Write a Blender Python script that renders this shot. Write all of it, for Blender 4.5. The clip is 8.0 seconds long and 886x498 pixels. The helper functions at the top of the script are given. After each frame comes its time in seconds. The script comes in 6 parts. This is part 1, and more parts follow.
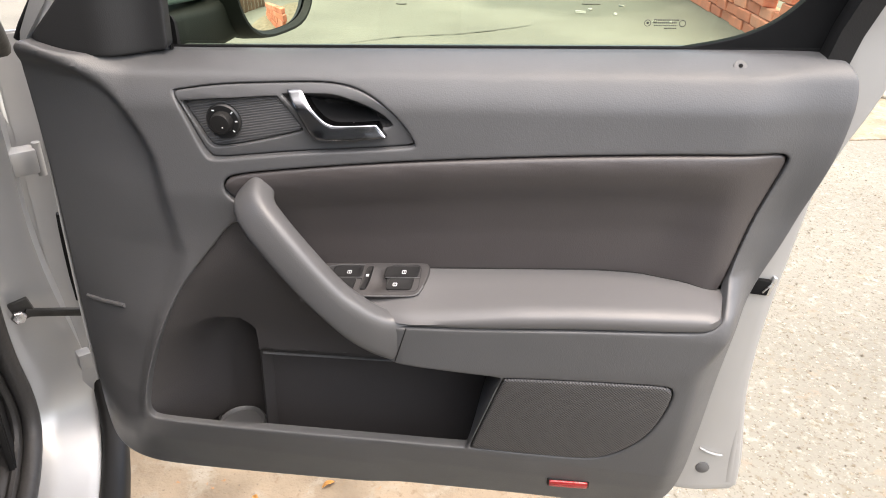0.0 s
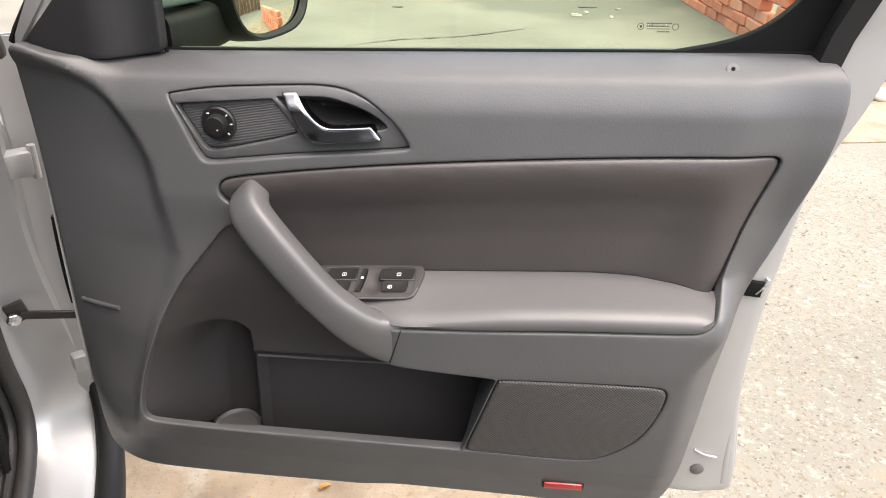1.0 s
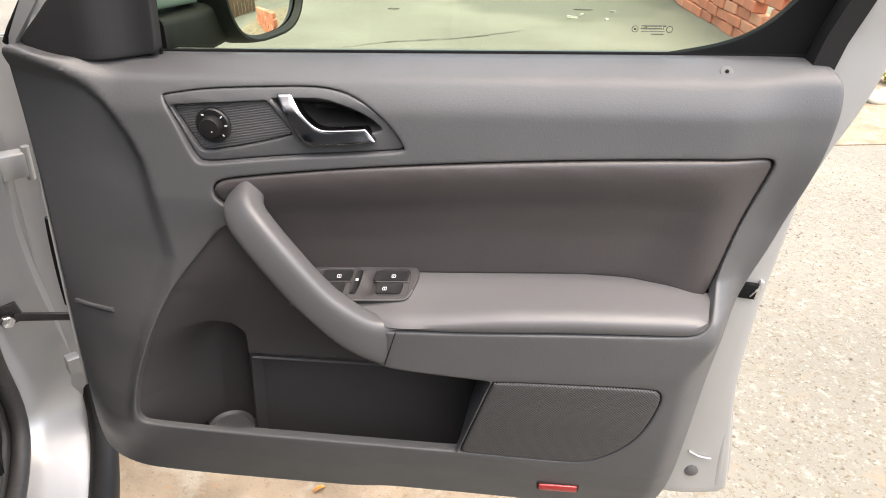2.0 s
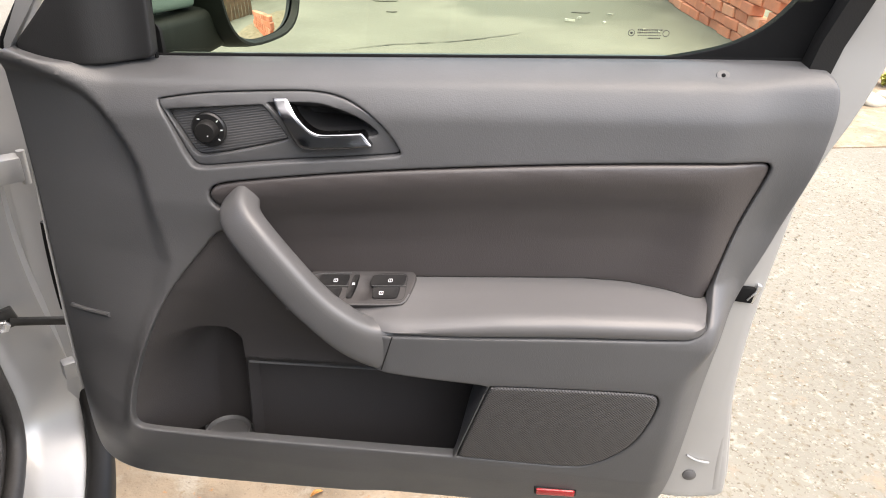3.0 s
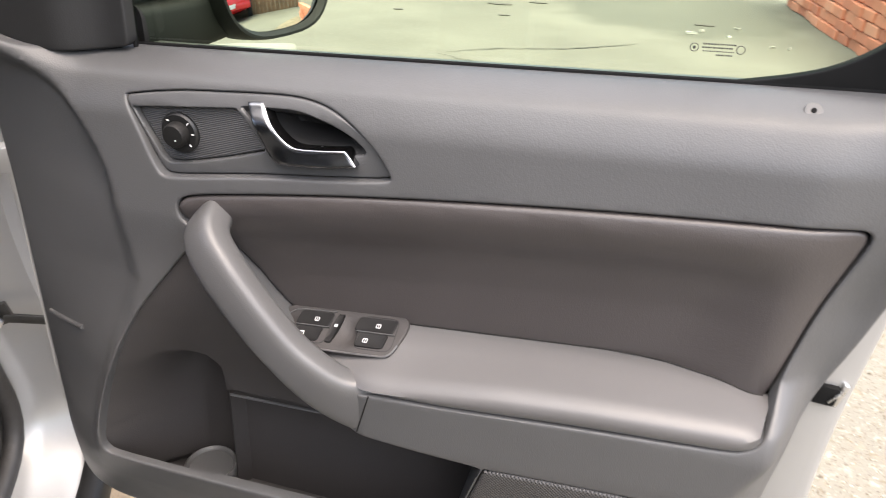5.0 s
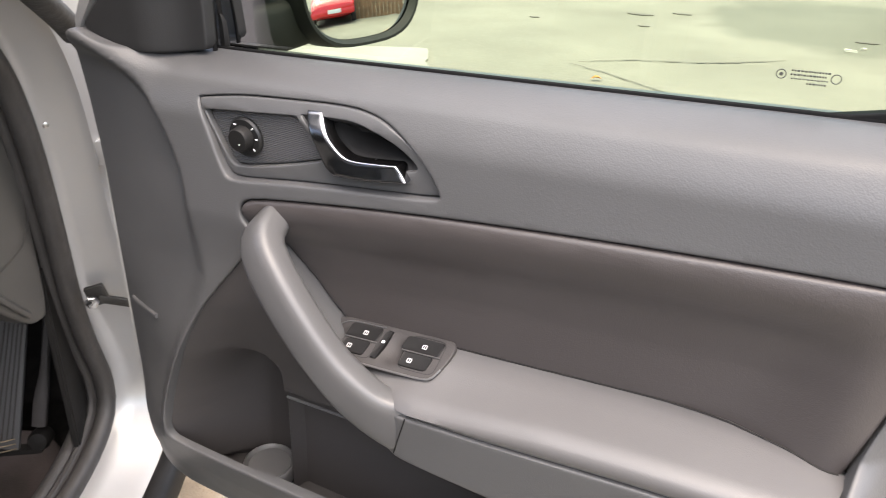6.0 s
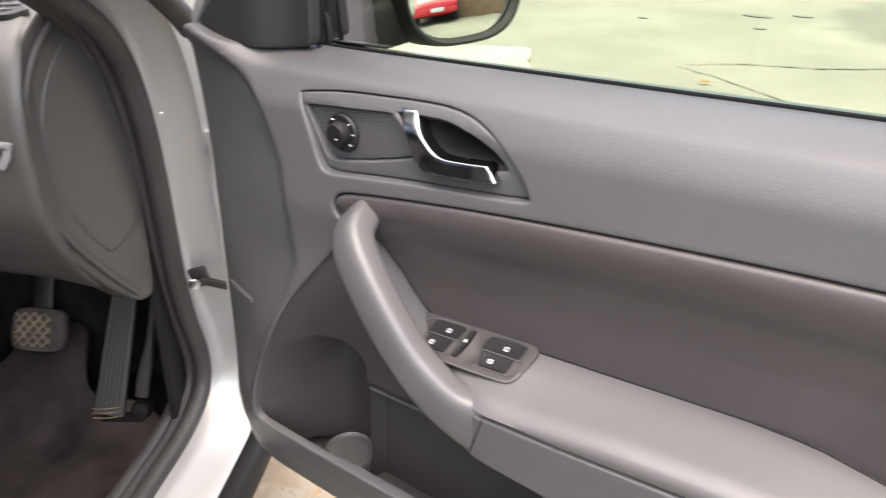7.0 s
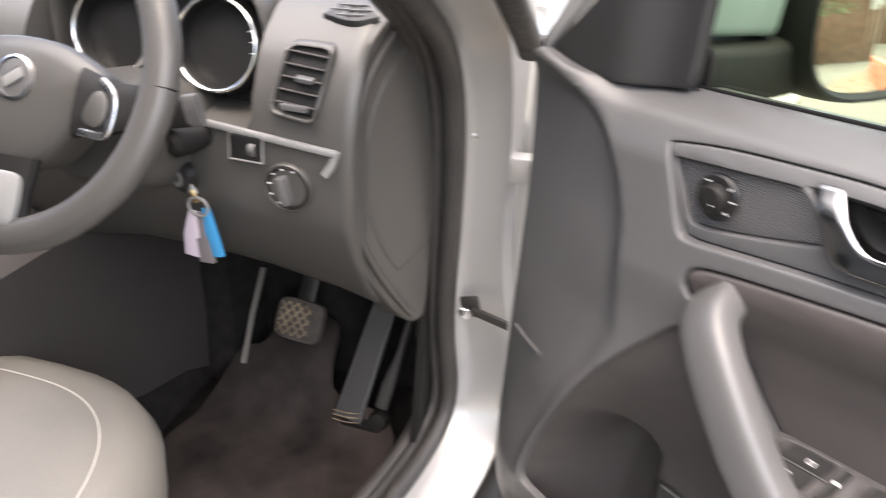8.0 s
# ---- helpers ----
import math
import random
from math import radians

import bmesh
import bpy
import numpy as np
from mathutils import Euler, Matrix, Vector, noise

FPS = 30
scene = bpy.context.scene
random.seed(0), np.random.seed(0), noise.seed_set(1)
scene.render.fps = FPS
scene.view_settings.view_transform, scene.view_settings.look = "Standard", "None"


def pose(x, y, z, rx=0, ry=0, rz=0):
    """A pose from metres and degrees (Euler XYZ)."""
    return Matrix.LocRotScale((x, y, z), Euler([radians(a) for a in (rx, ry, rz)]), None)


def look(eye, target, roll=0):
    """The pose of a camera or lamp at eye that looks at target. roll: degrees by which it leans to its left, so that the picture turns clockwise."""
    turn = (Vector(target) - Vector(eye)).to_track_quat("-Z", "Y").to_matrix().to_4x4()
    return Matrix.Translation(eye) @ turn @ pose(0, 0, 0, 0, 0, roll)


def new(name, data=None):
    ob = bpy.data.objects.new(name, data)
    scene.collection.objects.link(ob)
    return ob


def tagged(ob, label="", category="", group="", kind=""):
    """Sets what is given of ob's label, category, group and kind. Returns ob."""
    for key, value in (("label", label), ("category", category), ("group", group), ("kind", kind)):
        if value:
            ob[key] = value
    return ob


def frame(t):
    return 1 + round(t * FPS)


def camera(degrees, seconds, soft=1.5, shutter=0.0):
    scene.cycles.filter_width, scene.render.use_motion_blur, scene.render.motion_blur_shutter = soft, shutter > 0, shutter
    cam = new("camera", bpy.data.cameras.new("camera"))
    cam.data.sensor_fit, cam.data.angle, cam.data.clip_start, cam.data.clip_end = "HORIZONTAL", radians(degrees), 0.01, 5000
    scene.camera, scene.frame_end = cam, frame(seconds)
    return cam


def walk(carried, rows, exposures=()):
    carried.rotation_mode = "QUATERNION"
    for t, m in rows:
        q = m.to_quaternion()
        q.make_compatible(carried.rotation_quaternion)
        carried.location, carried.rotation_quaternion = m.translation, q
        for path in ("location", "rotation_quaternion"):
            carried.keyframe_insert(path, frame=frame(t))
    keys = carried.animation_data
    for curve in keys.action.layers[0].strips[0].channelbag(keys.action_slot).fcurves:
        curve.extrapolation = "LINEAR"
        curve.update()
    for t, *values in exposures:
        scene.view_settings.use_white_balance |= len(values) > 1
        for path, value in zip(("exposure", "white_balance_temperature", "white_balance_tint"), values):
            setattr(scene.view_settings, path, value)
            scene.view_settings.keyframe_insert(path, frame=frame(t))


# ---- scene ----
cam = camera(63.5, 8.0, soft=1.0, shutter=0.5)
PATH = [
    (0, (0.098, -0.032, 1.354), (-0.069, 1.708, 0.38), 2.9),
    (0.5, (0.099, -0.033, 1.354), (-0.065, 1.708, 0.384), 3.0),
    (1, (0.101, -0.034, 1.355), (-0.058, 1.71, 0.388), 3.0),
    (1.5, (0.102, -0.034, 1.355), (-0.05, 1.711, 0.39), 3.1),
    (3, (0.104, -0.031, 1.356), (-0.04, 1.72, 0.401), 3.2),
    (3.5, (0.11, -0.01, 1.35), (-0.036, 1.742, 0.396), 3.0),
    (4, (0.125, 0.046, 1.337), (-0.038, 1.797, 0.385), 3.3),
    (5.5, (0.221, 0.184, 1.326), (-0.379, 1.829, 0.359), 3.9),
    (6, (0.243, 0.208, 1.329), (-0.504, 1.791, 0.362), 3.4),
    (6.5, (0.254, 0.215, 1.327), (-0.6, 1.736, 0.35), 3.2),
    (7, (0.247, 0.212, 1.33), (-0.72, 1.662, 0.349), 2.4),
    (7.5, (0.183, 0.196, 1.327), (-1.0, 1.482, 0.355), 2.0),
    (8, (0.06, 0.206, 1.313), (-1.312, 1.289, 0.341), 3.6),
]
walk(cam, [(t, look(eye, target, roll)) for t, eye, target, roll in PATH], [(0, 2.52, 6750, 11), (4, 2.5, 6750, 11), (5.5, 2.68, 6750, 12), (6.5, 2.7, 6750, 12), (8, 3.05, 6800, 13)])

# ---- world, sun, exposure ----
world = bpy.data.worlds.new("overcast_sky")
scene.world = world
world.use_nodes = True
wn = world.node_tree.nodes
sky = wn.new("ShaderNodeTexSky")
sky.sky_type, sky.sun_disc = "NISHITA", False
SUN_UP, SUN_TURN = radians(74), radians(125)
sky.sun_elevation, sky.sun_rotation = SUN_UP, SUN_TURN
sky.air_density, sky.dust_density, sky.ozone_density = 1.0, 4.0, 0.25
wn["Background"].inputs["Strength"].default_value = 0.11
world.node_tree.links.new(sky.outputs[0], wn["Background"].inputs["Color"])
sun = new("sun", bpy.data.lights.new("sun", "SUN"))
sun.data.energy, sun.data.angle, sun.data.color = 1.5, radians(110), (1.0, 0.96, 0.90)
sun_way = Vector((math.sin(SUN_TURN) * math.cos(SUN_UP), math.cos(SUN_TURN) * math.cos(SUN_UP), math.sin(SUN_UP)))
sun.matrix_world = Matrix.Translation((0, 0, 12)) @ sun_way.to_track_quat("Z", "Y").to_matrix().to_4x4()


# ---- materials ----
def mat(name, color, rough=0.5, metal=0.0, spread=0.12, grain=(), mottle=6.0, spec=0.5, coat=0.0):
    """A surface with two scales of variation; grain: pairs of (scale, bump strength, kind)."""
    m = bpy.data.materials.new(name)
    m.use_nodes = True
    t = m.node_tree
    b = t.nodes["Principled BSDF"]
    co = t.nodes.new("ShaderNodeTexCoord").outputs["Object"]
    b.inputs["Metallic"].default_value = metal
    b.inputs["Specular IOR Level"].default_value = spec
    b.inputs["Coat Weight"].default_value = coat
    b.inputs["Coat Roughness"].default_value = 0.08
    n1 = t.nodes.new("ShaderNodeTexNoise")
    n1.inputs["Scale"].default_value, n1.inputs["Detail"].default_value = mottle, 6
    t.links.new(co, n1.inputs["Vector"])
    ramp = t.nodes.new("ShaderNodeMapRange")
    ramp.inputs["From Min"].default_value, ramp.inputs["From Max"].default_value = 0.3, 0.7
    ramp.inputs["To Min"].default_value, ramp.inputs["To Max"].default_value = 1 - spread, 1 + spread
    t.links.new(n1.outputs["Fac"], ramp.inputs["Value"])
    mix = t.nodes.new("ShaderNodeVectorMath")
    mix.operation = "SCALE"
    mix.inputs[0].default_value = color
    t.links.new(ramp.outputs[0], mix.inputs["Scale"])
    t.links.new(mix.outputs[0], b.inputs["Base Color"])
    r = t.nodes.new("ShaderNodeMapRange")
    r.inputs["To Min"].default_value, r.inputs["To Max"].default_value = max(0.02, rough - 0.07), min(1, rough + 0.07)
    n2 = t.nodes.new("ShaderNodeTexNoise")
    n2.inputs["Scale"].default_value, n2.inputs["Detail"].default_value = mottle * 3.7, 4
    t.links.new(co, n2.inputs["Vector"])
    t.links.new(n2.outputs["Fac"], r.inputs["Value"])
    t.links.new(r.outputs[0], b.inputs["Roughness"])
    last = None
    for scale, strength, kind in grain:
        if kind == "cells":
            g = t.nodes.new("ShaderNodeTexVoronoi")
            out = g.outputs["Distance"]
            g.inputs["Scale"].default_value = scale
            t.links.new(co, g.inputs["Vector"])
        elif kind in ("ribs", "weave"):
            g = t.nodes.new("ShaderNodeTexWave")
            g.wave_type, g.bands_direction = "BANDS", "Z" if kind == "ribs" else "X"
            g.inputs["Scale"].default_value = scale
            out = g.outputs["Fac"]
            t.links.new(co, g.inputs["Vector"])
        else:
            g = t.nodes.new("ShaderNodeTexNoise")
            g.inputs["Scale"].default_value, g.inputs["Detail"].default_value = scale, 5
            out = g.outputs["Fac"]
            t.links.new(co, g.inputs["Vector"])
        bump = t.nodes.new("ShaderNodeBump")
        bump.inputs["Strength"].default_value, bump.inputs["Distance"].default_value = strength, 0.6 / scale
        t.links.new(out, bump.inputs["Height"])
        if last:
            t.links.new(last.outputs[0], bump.inputs["Normal"])
        last = bump
    if last:
        t.links.new(last.outputs[0], b.inputs["Normal"])
    return m


def glow_free_glass(name, tint, gloss=0.02):
    """A thin pane: tinted see-through with a Fresnel gloss."""
    m = bpy.data.materials.new(name)
    m.use_nodes = True
    t = m.node_tree
    t.nodes.remove(t.nodes["Principled BSDF"])
    clear, shine, mixer, fr = (t.nodes.new(k) for k in ("ShaderNodeBsdfTransparent", "ShaderNodeBsdfGlossy", "ShaderNodeMixShader", "ShaderNodeFresnel"))
    clear.inputs["Color"].default_value = (*tint, 1)
    shine.inputs["Roughness"].default_value = gloss
    fr.inputs["IOR"].default_value = 1.45
    t.links.new(fr.outputs[0], mixer.inputs["Fac"])
    t.links.new(clear.outputs[0], mixer.inputs[1])
    t.links.new(shine.outputs[0], mixer.inputs[2])
    t.links.new(mixer.outputs[0], t.nodes["Material Output"].inputs["Surface"])
    return m


PLASTIC = mat("charcoal_grained_plastic", (0.070, 0.0695, 0.070), 0.43, spread=0.08, spec=0.45, grain=((680, 0.11, "cells"), (280, 0.06, "noise")), mottle=5)
LOWER = mat("charcoal_hard_plastic", (0.042, 0.0385, 0.0375), 0.6, spread=0.06, spec=0.3, grain=((600, 0.16, "cells"),), mottle=5)
FABRIC = mat("brown_black_leatherette", (0.047, 0.041, 0.0395), 0.42, spread=0.08, grain=((850, 0.15, "cells"), (300, 0.10, "noise")), mottle=7)
PAD = mat("soft_grey_armrest_skin", (0.092, 0.0888, 0.088), 0.38, spread=0.05, spec=0.45, grain=((800, 0.08, "cells"),), mottle=6)
HANDLE = mat("satin_grey_handle_plastic", (0.080, 0.0785, 0.0785), 0.40, spread=0.05, grain=((700, 0.08, "cells"),), mottle=8)
RIBBED = mat("ribbed_black_plastic", (0.062, 0.061, 0.061), 0.36, spread=0.05, grain=((155, 0.45, "ribs"),), mottle=10)
BLACK = mat("gloss_black_plastic", (0.011, 0.011, 0.011), 0.36, spread=0.1, mottle=12, spec=0.35)
BLACKMATT = mat("matt_black_plastic", (0.007, 0.0065, 0.006), 0.62, spread=0.12, grain=((500, 0.1, "cells"),), mottle=9, spec=0.3)
RUBBER = mat("black_rubber_seal", (0.029, 0.027, 0.0255), 0.55, spread=0.2, grain=((60, 0.2, "noise"),), mottle=14)
CHROME = mat("polished_chrome", (0.50, 0.50, 0.51), 0.13, 1.0, spread=0.03, mottle=15)
SATIN = mat("satin_metal", (0.6, 0.6, 0.6), 0.28, 1.0, spread=0.05, mottle=20)
SILVER = mat("silver_body_paint", (0.34, 0.338, 0.332), 0.36, 0.45, spread=0.05, grain=((900, 0.03, "noise"),), mottle=4, coat=0.35)
STEEL = mat("dark_oiled_steel", (0.05, 0.048, 0.045), 0.45, 0.7, spread=0.25, grain=((80, 0.2, "noise"),), mottle=20)
SAILM = mat("charcoal_corner_plastic", (0.0165, 0.0165, 0.0167), 0.52, spread=0.06, grain=((700, 0.1, "cells"),), mottle=6, spec=0.4)
SWITCHM = mat("dull_black_switch_plastic", (0.0075, 0.007, 0.007), 0.55, spread=0.08, grain=((700, 0.06, "cells"),), mottle=12, spec=0.25)
SEALBLACK = mat("flat_black_lip_rubber", (0.004, 0.004, 0.004), 0.8, spread=0.1, mottle=20, spec=0.15)
# plastic for hollows, its colour darkened to carry their shade
CUPM = mat("hollow_shade_plastic", (0.016, 0.0155, 0.0155), 0.6, spread=0.1, grain=((500, 0.08, "cells"),), mottle=9, spec=0.3)
GRILLE = mat("perforated_speaker_plastic", (0.060, 0.057, 0.056), 0.5, spread=0.06, mottle=8)


def perforate(m, pitch):
    """Rows of fine holes over a panel in the door's plane."""
    t = m.node_tree
    b = t.nodes["Principled BSDF"]
    sep = t.nodes.new("ShaderNodeSeparateXYZ")
    t.links.new(t.nodes.new("ShaderNodeTexCoord").outputs["Object"], sep.inputs[0])

    def op(kind, a, c=None):
        n = t.nodes.new("ShaderNodeMath")
        n.operation = kind
        for i, v in enumerate((a, c)):
            if isinstance(v, float):
                n.inputs[i].default_value = v
            elif v is not None:
                t.links.new(v, n.inputs[i])
        return n.outputs[0]

    k = 2 * math.pi / pitch
    wave = op("MULTIPLY", op("SINE", op("MULTIPLY", sep.outputs["X"], k * 0.5)), op("SINE", op("MULTIPLY", op("ADD", sep.outputs["Z"], op("MULTIPLY", sep.outputs["X"], -0.08)), k * 0.5)))
    hole = op("GREATER_THAN", wave, 0.25)
    old = b.inputs["Base Color"].links[0].from_socket
    mx = t.nodes.new("ShaderNodeMix")
    mx.data_type = "RGBA"
    t.links.new(hole, mx.inputs[0])
    t.links.new(old, mx.inputs[6])
    mx.inputs[7].default_value = (0.010, 0.010, 0.010, 1)
    t.links.new(mx.outputs[2], b.inputs["Base Color"])
    bump = t.nodes.new("ShaderNodeBump")
    bump.inputs["Strength"].default_value, bump.inputs["Distance"].default_value = 0.3, 0.001
    bump.invert = True
    t.links.new(wave, bump.inputs["Height"])
    t.links.new(bump.outputs[0], b.inputs["Normal"])


perforate(GRILLE, 0.0020)
RED = mat("red_reflector_plastic", (0.36, 0.010, 0.014), 0.16, spread=0.08, grain=((350, 0.12, "cells"),), mottle=40)
WHITE = mat("white_print", (0.6, 0.6, 0.6), 0.5, spread=0.04)
GLASS = glow_free_glass("tinted_window_glass", (0.71, 0.825, 0.665))
PRINT = mat("grey_glass_print", (0.035, 0.035, 0.028), 0.6)
# chrome darkened in its colour, standing in for a dark reflection
DARKCHROME = mat("chrome_with_dark_reflection", (0.20, 0.20, 0.205), 0.24, 1.0, spread=0.03, mottle=15)
MIRROR = mat("mirror_glass", (0.86, 0.88, 0.88), 0.03, 1.0, spread=0.01)
shiny = MIRROR.node_tree.nodes["Principled BSDF"].inputs["Roughness"]
MIRROR.node_tree.links.remove(shiny.links[0])
shiny.default_value = 0.015
CARPET = mat("black_carpet", (0.018, 0.0165, 0.0158), 0.95, spread=0.3, grain=((350, 0.8, "noise"),), mottle=30, spec=0.1)
MAT = mat("charcoal_floor_mat", (0.027, 0.0222, 0.0208), 0.92, spread=0.7, grain=((420, 0.7, "noise"),), mottle=7, spec=0.15)
SEAT = mat("grey_beige_leather", (0.16, 0.149, 0.130), 0.55, spread=0.05, grain=((420, 0.12, "cells"),), mottle=8)
STITCH = mat("cream_stitching", (0.55, 0.52, 0.46), 0.7, spread=0.05)
DASH = mat("grey_dash_plastic", (0.049, 0.047, 0.0435), 0.42, spread=0.06, grain=((900, 0.10, "cells"),), mottle=6)
LEATHER = mat("black_wheel_leather", (0.055, 0.052, 0.049), 0.42, spread=0.08, grain=((500, 0.08, "cells"),), mottle=9)
PEDAL = mat("worn_rubber_pedal", (0.05, 0.042, 0.036), 0.7, spread=0.5, grain=((120, 0.3, "noise"),), mottle=40)
TREAD = mat("worn_bright_tread", (0.20, 0.155, 0.10), 0.6, spread=0.6, grain=((120, 0.3, "noise"),), mottle=40)
BLUE = mat("blue_key_tag_plastic", (0.03, 0.20, 0.40), 0.35, spread=0.06)
LILAC = mat("pale_lilac_key_tag", (0.42, 0.37, 0.43), 0.45, spread=0.06)
SATINP = mat("pale_satin_trim", (0.21, 0.21, 0.205), 0.35, 0.2, spread=0.04, mottle=20)
RINGM = mat("bright_dial_ring", (0.78, 0.78, 0.76), 0.16, 1.0, spread=0.04, mottle=20)
GREY = mat("grey_key_fob", (0.12, 0.11, 0.115), 0.45, spread=0.06)
BRASS = mat("brass_key", (0.55, 0.42, 0.2), 0.3, 1.0, spread=0.08)


# ---- mesh helpers ----
def thing(name, m=Matrix(), label="", category="", group="", kind=""):
    ob = new(name)
    ob.matrix_basis = m
    ob.empty_display_size = 0.05
    return tagged(ob, label, category, group, kind)


def part(name, bm, material, parent=None, label="", smooth=True, angle=40):
    """Links a bmesh as one mesh object under a thing or a part."""
    bmesh.ops.recalc_face_normals(bm, faces=bm.faces[:])
    me = bpy.data.meshes.new(name)
    bm.to_mesh(me)
    bm.free()
    me.materials.append(material)
    if smooth:
        me.shade_smooth()
        me.set_sharp_from_angle(angle=radians(angle))
    ob = new(name, me)
    if parent is not None:
        ob.parent = parent
    return tagged(ob, label)


def chaikin(pts, rounds=2, closed=True):
    """Rounds the corners of an outline; a corner given twice stays sharper."""
    p = [Vector(q) for q in pts]
    for _ in range(rounds):
        out = [] if closed else [p[0]]
        for i in range(len(p) if closed else len(p) - 1):
            a, b = p[i], p[(i + 1) % len(p)]
            out += [a * 0.75 + b * 0.25, a * 0.25 + b * 0.75]
        p = out if closed else out + [p[-1]]
    clean = [p[0]]
    for q in p[1:]:
        if (q - clean[-1]).length > 1e-5:
            clean.append(q)
    return clean


def even(pts, step, closed=True):
    """Points at even steps along an outline."""
    p = np.array([list(q) for q in pts], float)
    if closed:
        p = np.vstack([p, p[:1]])
    s = np.concatenate([[0], np.cumsum(np.linalg.norm(np.diff(p, axis=0), axis=1))])
    n = max(3, int(round(s[-1] / step)))
    at = np.linspace(0, s[-1], n, endpoint=not closed)
    return np.stack([np.interp(at, s, p[:, k]) for k in range(p.shape[1])], 1)


def edge_distance(q, loops):
    """For each point the distance to the nearest outline."""
    best = np.full(len(q), 1e9)
    for loop in loops:
        a = np.asarray(loop)
        b = np.roll(a, -1, axis=0)
        for s, e in zip(a, b):
            d = e - s
            t = np.clip(((q - s) @ d) / max(d @ d, 1e-12), 0, 1)
            best = np.minimum(best, np.linalg.norm(q - (s + t[:, None] * d), axis=1))
    return best


def inside(q, loop):
    x, y = q[:, 0], q[:, 1]
    odd = np.zeros(len(q), bool)
    a = np.asarray(loop)
    b = np.roll(a, -1, axis=0)
    for (x0, y0), (x1, y1) in zip(a, b):
        if y0 != y1:
            odd ^= ((y0 > y) != (y1 > y)) & (x < (x1 - x0) * (y - y0) / (y1 - y0) + x0)
    return odd


def patch(outline, depth, holes=(), step=0.012, bevel=0.004, skirt=0.02, place=None, rim=3, deep=None):
    """A moulded panel: an outline in (u, v) with holes, set at depth(u, v), its rims rounded by bevel and turned back by skirt.
    place(u, v, d) gives the point; as a rule (u, d, v)."""
    from mathutils.geometry import delaunay_2d_cdt
    place = place or (lambda u, v, d: (u, d, v))
    loops = [even(l, step * 0.6) for l in (outline, *holes)]
    lo, hi = loops[0].min(0), loops[0].max(0)
    gx, gy = np.meshgrid(np.arange(lo[0], hi[0], step), np.arange(lo[1], hi[1], step))
    q = np.stack([gx.ravel(), gy.ravel()], 1)
    q[::2, 0] += 1e-4
    ok = inside(q, loops[0])
    for h in loops[1:]:
        ok &= ~inside(q, h)
    q = q[ok]
    dist = edge_distance(q, loops)
    q = q[dist > max(bevel * 1.15, step * 0.35)]
    rings, edges, verts = [], [], []
    for i, loop in enumerate(loops):
        base = len(verts)
        verts += [Vector(p) for p in loop]
        edges += [(base + k, base + (k + 1) % len(loop)) for k in range(len(loop))]
        rings.append((base, len(loop)))
        if bevel > 0:
            nxt, prv = np.roll(loop, -1, axis=0), np.roll(loop, 1, axis=0)
            tan = nxt - prv
            nor = np.stack([-tan[:, 1], tan[:, 0]], 1) / np.maximum(np.linalg.norm(tan, axis=1), 1e-9)[:, None]
            area = np.sum(loop[:, 0] * np.roll(loop[:, 1], -1) - np.roll(loop[:, 0], -1) * loop[:, 1])
            sign = (1 if area > 0 else -1) * (1 if i == 0 else -1)
            for k in range(1, rim + 1):
                off = loop + nor * sign * bevel * (1 - math.cos(math.pi / 2 * k / rim)) * 1.0
                good = edge_distance(off, loops) > bevel * (1 - math.cos(math.pi / 2 * k / rim)) * 0.8
                verts += [Vector(p) for p in off[good]]
    verts += [Vector(p) for p in q]
    vo, _, fo, _, _, _ = delaunay_2d_cdt(verts, edges, [], 0, 1e-6)
    flat = np.array([list(p) for p in vo])
    cen = np.array([flat[list(f)].mean(0) for f in fo])
    keep = inside(cen, loops[0])
    for h in loops[1:]:
        keep &= ~inside(cen, h)
    dd = edge_distance(flat, loops)
    d = np.array([depth(u, v) for u, v in flat], float)
    if bevel > 0:
        k = np.clip(dd / bevel, 0, 1)
        d = d + bevel * (1 - np.sqrt(np.maximum(0, 1 - (1 - k) ** 2)))
    bm = bmesh.new()
    vs = [bm.verts.new(place(u, v, w)) for (u, v), w in zip(flat, d)]
    for f, good in zip(fo, keep):
        if good and len(set(f)) > 2:
            try:
                bm.faces.new([vs[i] for i in f])
            except ValueError:
                pass
    if skirt != 0:
        back = {}
        index = {v: i for i, v in enumerate(vs)}
        for e in [e for e in bm.edges if len(e.link_faces) == 1]:
            for v in e.verts:
                if v not in back:
                    i = index[v]
                    back[v] = bm.verts.new(place(flat[i][0], flat[i][1], d[i] + (deep(*flat[i]) if deep else skirt)))
            a, b = e.verts
            try:
                bm.faces.new((a, b, back[b], back[a]))
            except ValueError:
                pass
    for v in [v for v in bm.verts if not v.link_faces]:
        bm.verts.remove(v)
    return bm


def loft(rings, closed_ends=True, ring_closed=True):
    """A skin over rings of points, each with the same count."""
    bm = bmesh.new()
    vs = [[bm.verts.new(p) for p in r] for r in rings]
    n = len(vs[0])
    for a, b in zip(vs, vs[1:]):
        for k in range(n if ring_closed else n - 1):
            bm.faces.new((a[k], a[(k + 1) % n], b[(k + 1) % n], b[k]))
    if closed_ends and ring_closed:
        bm.faces.new(vs[0][::-1])
        bm.faces.new(vs[-1])
    return bm


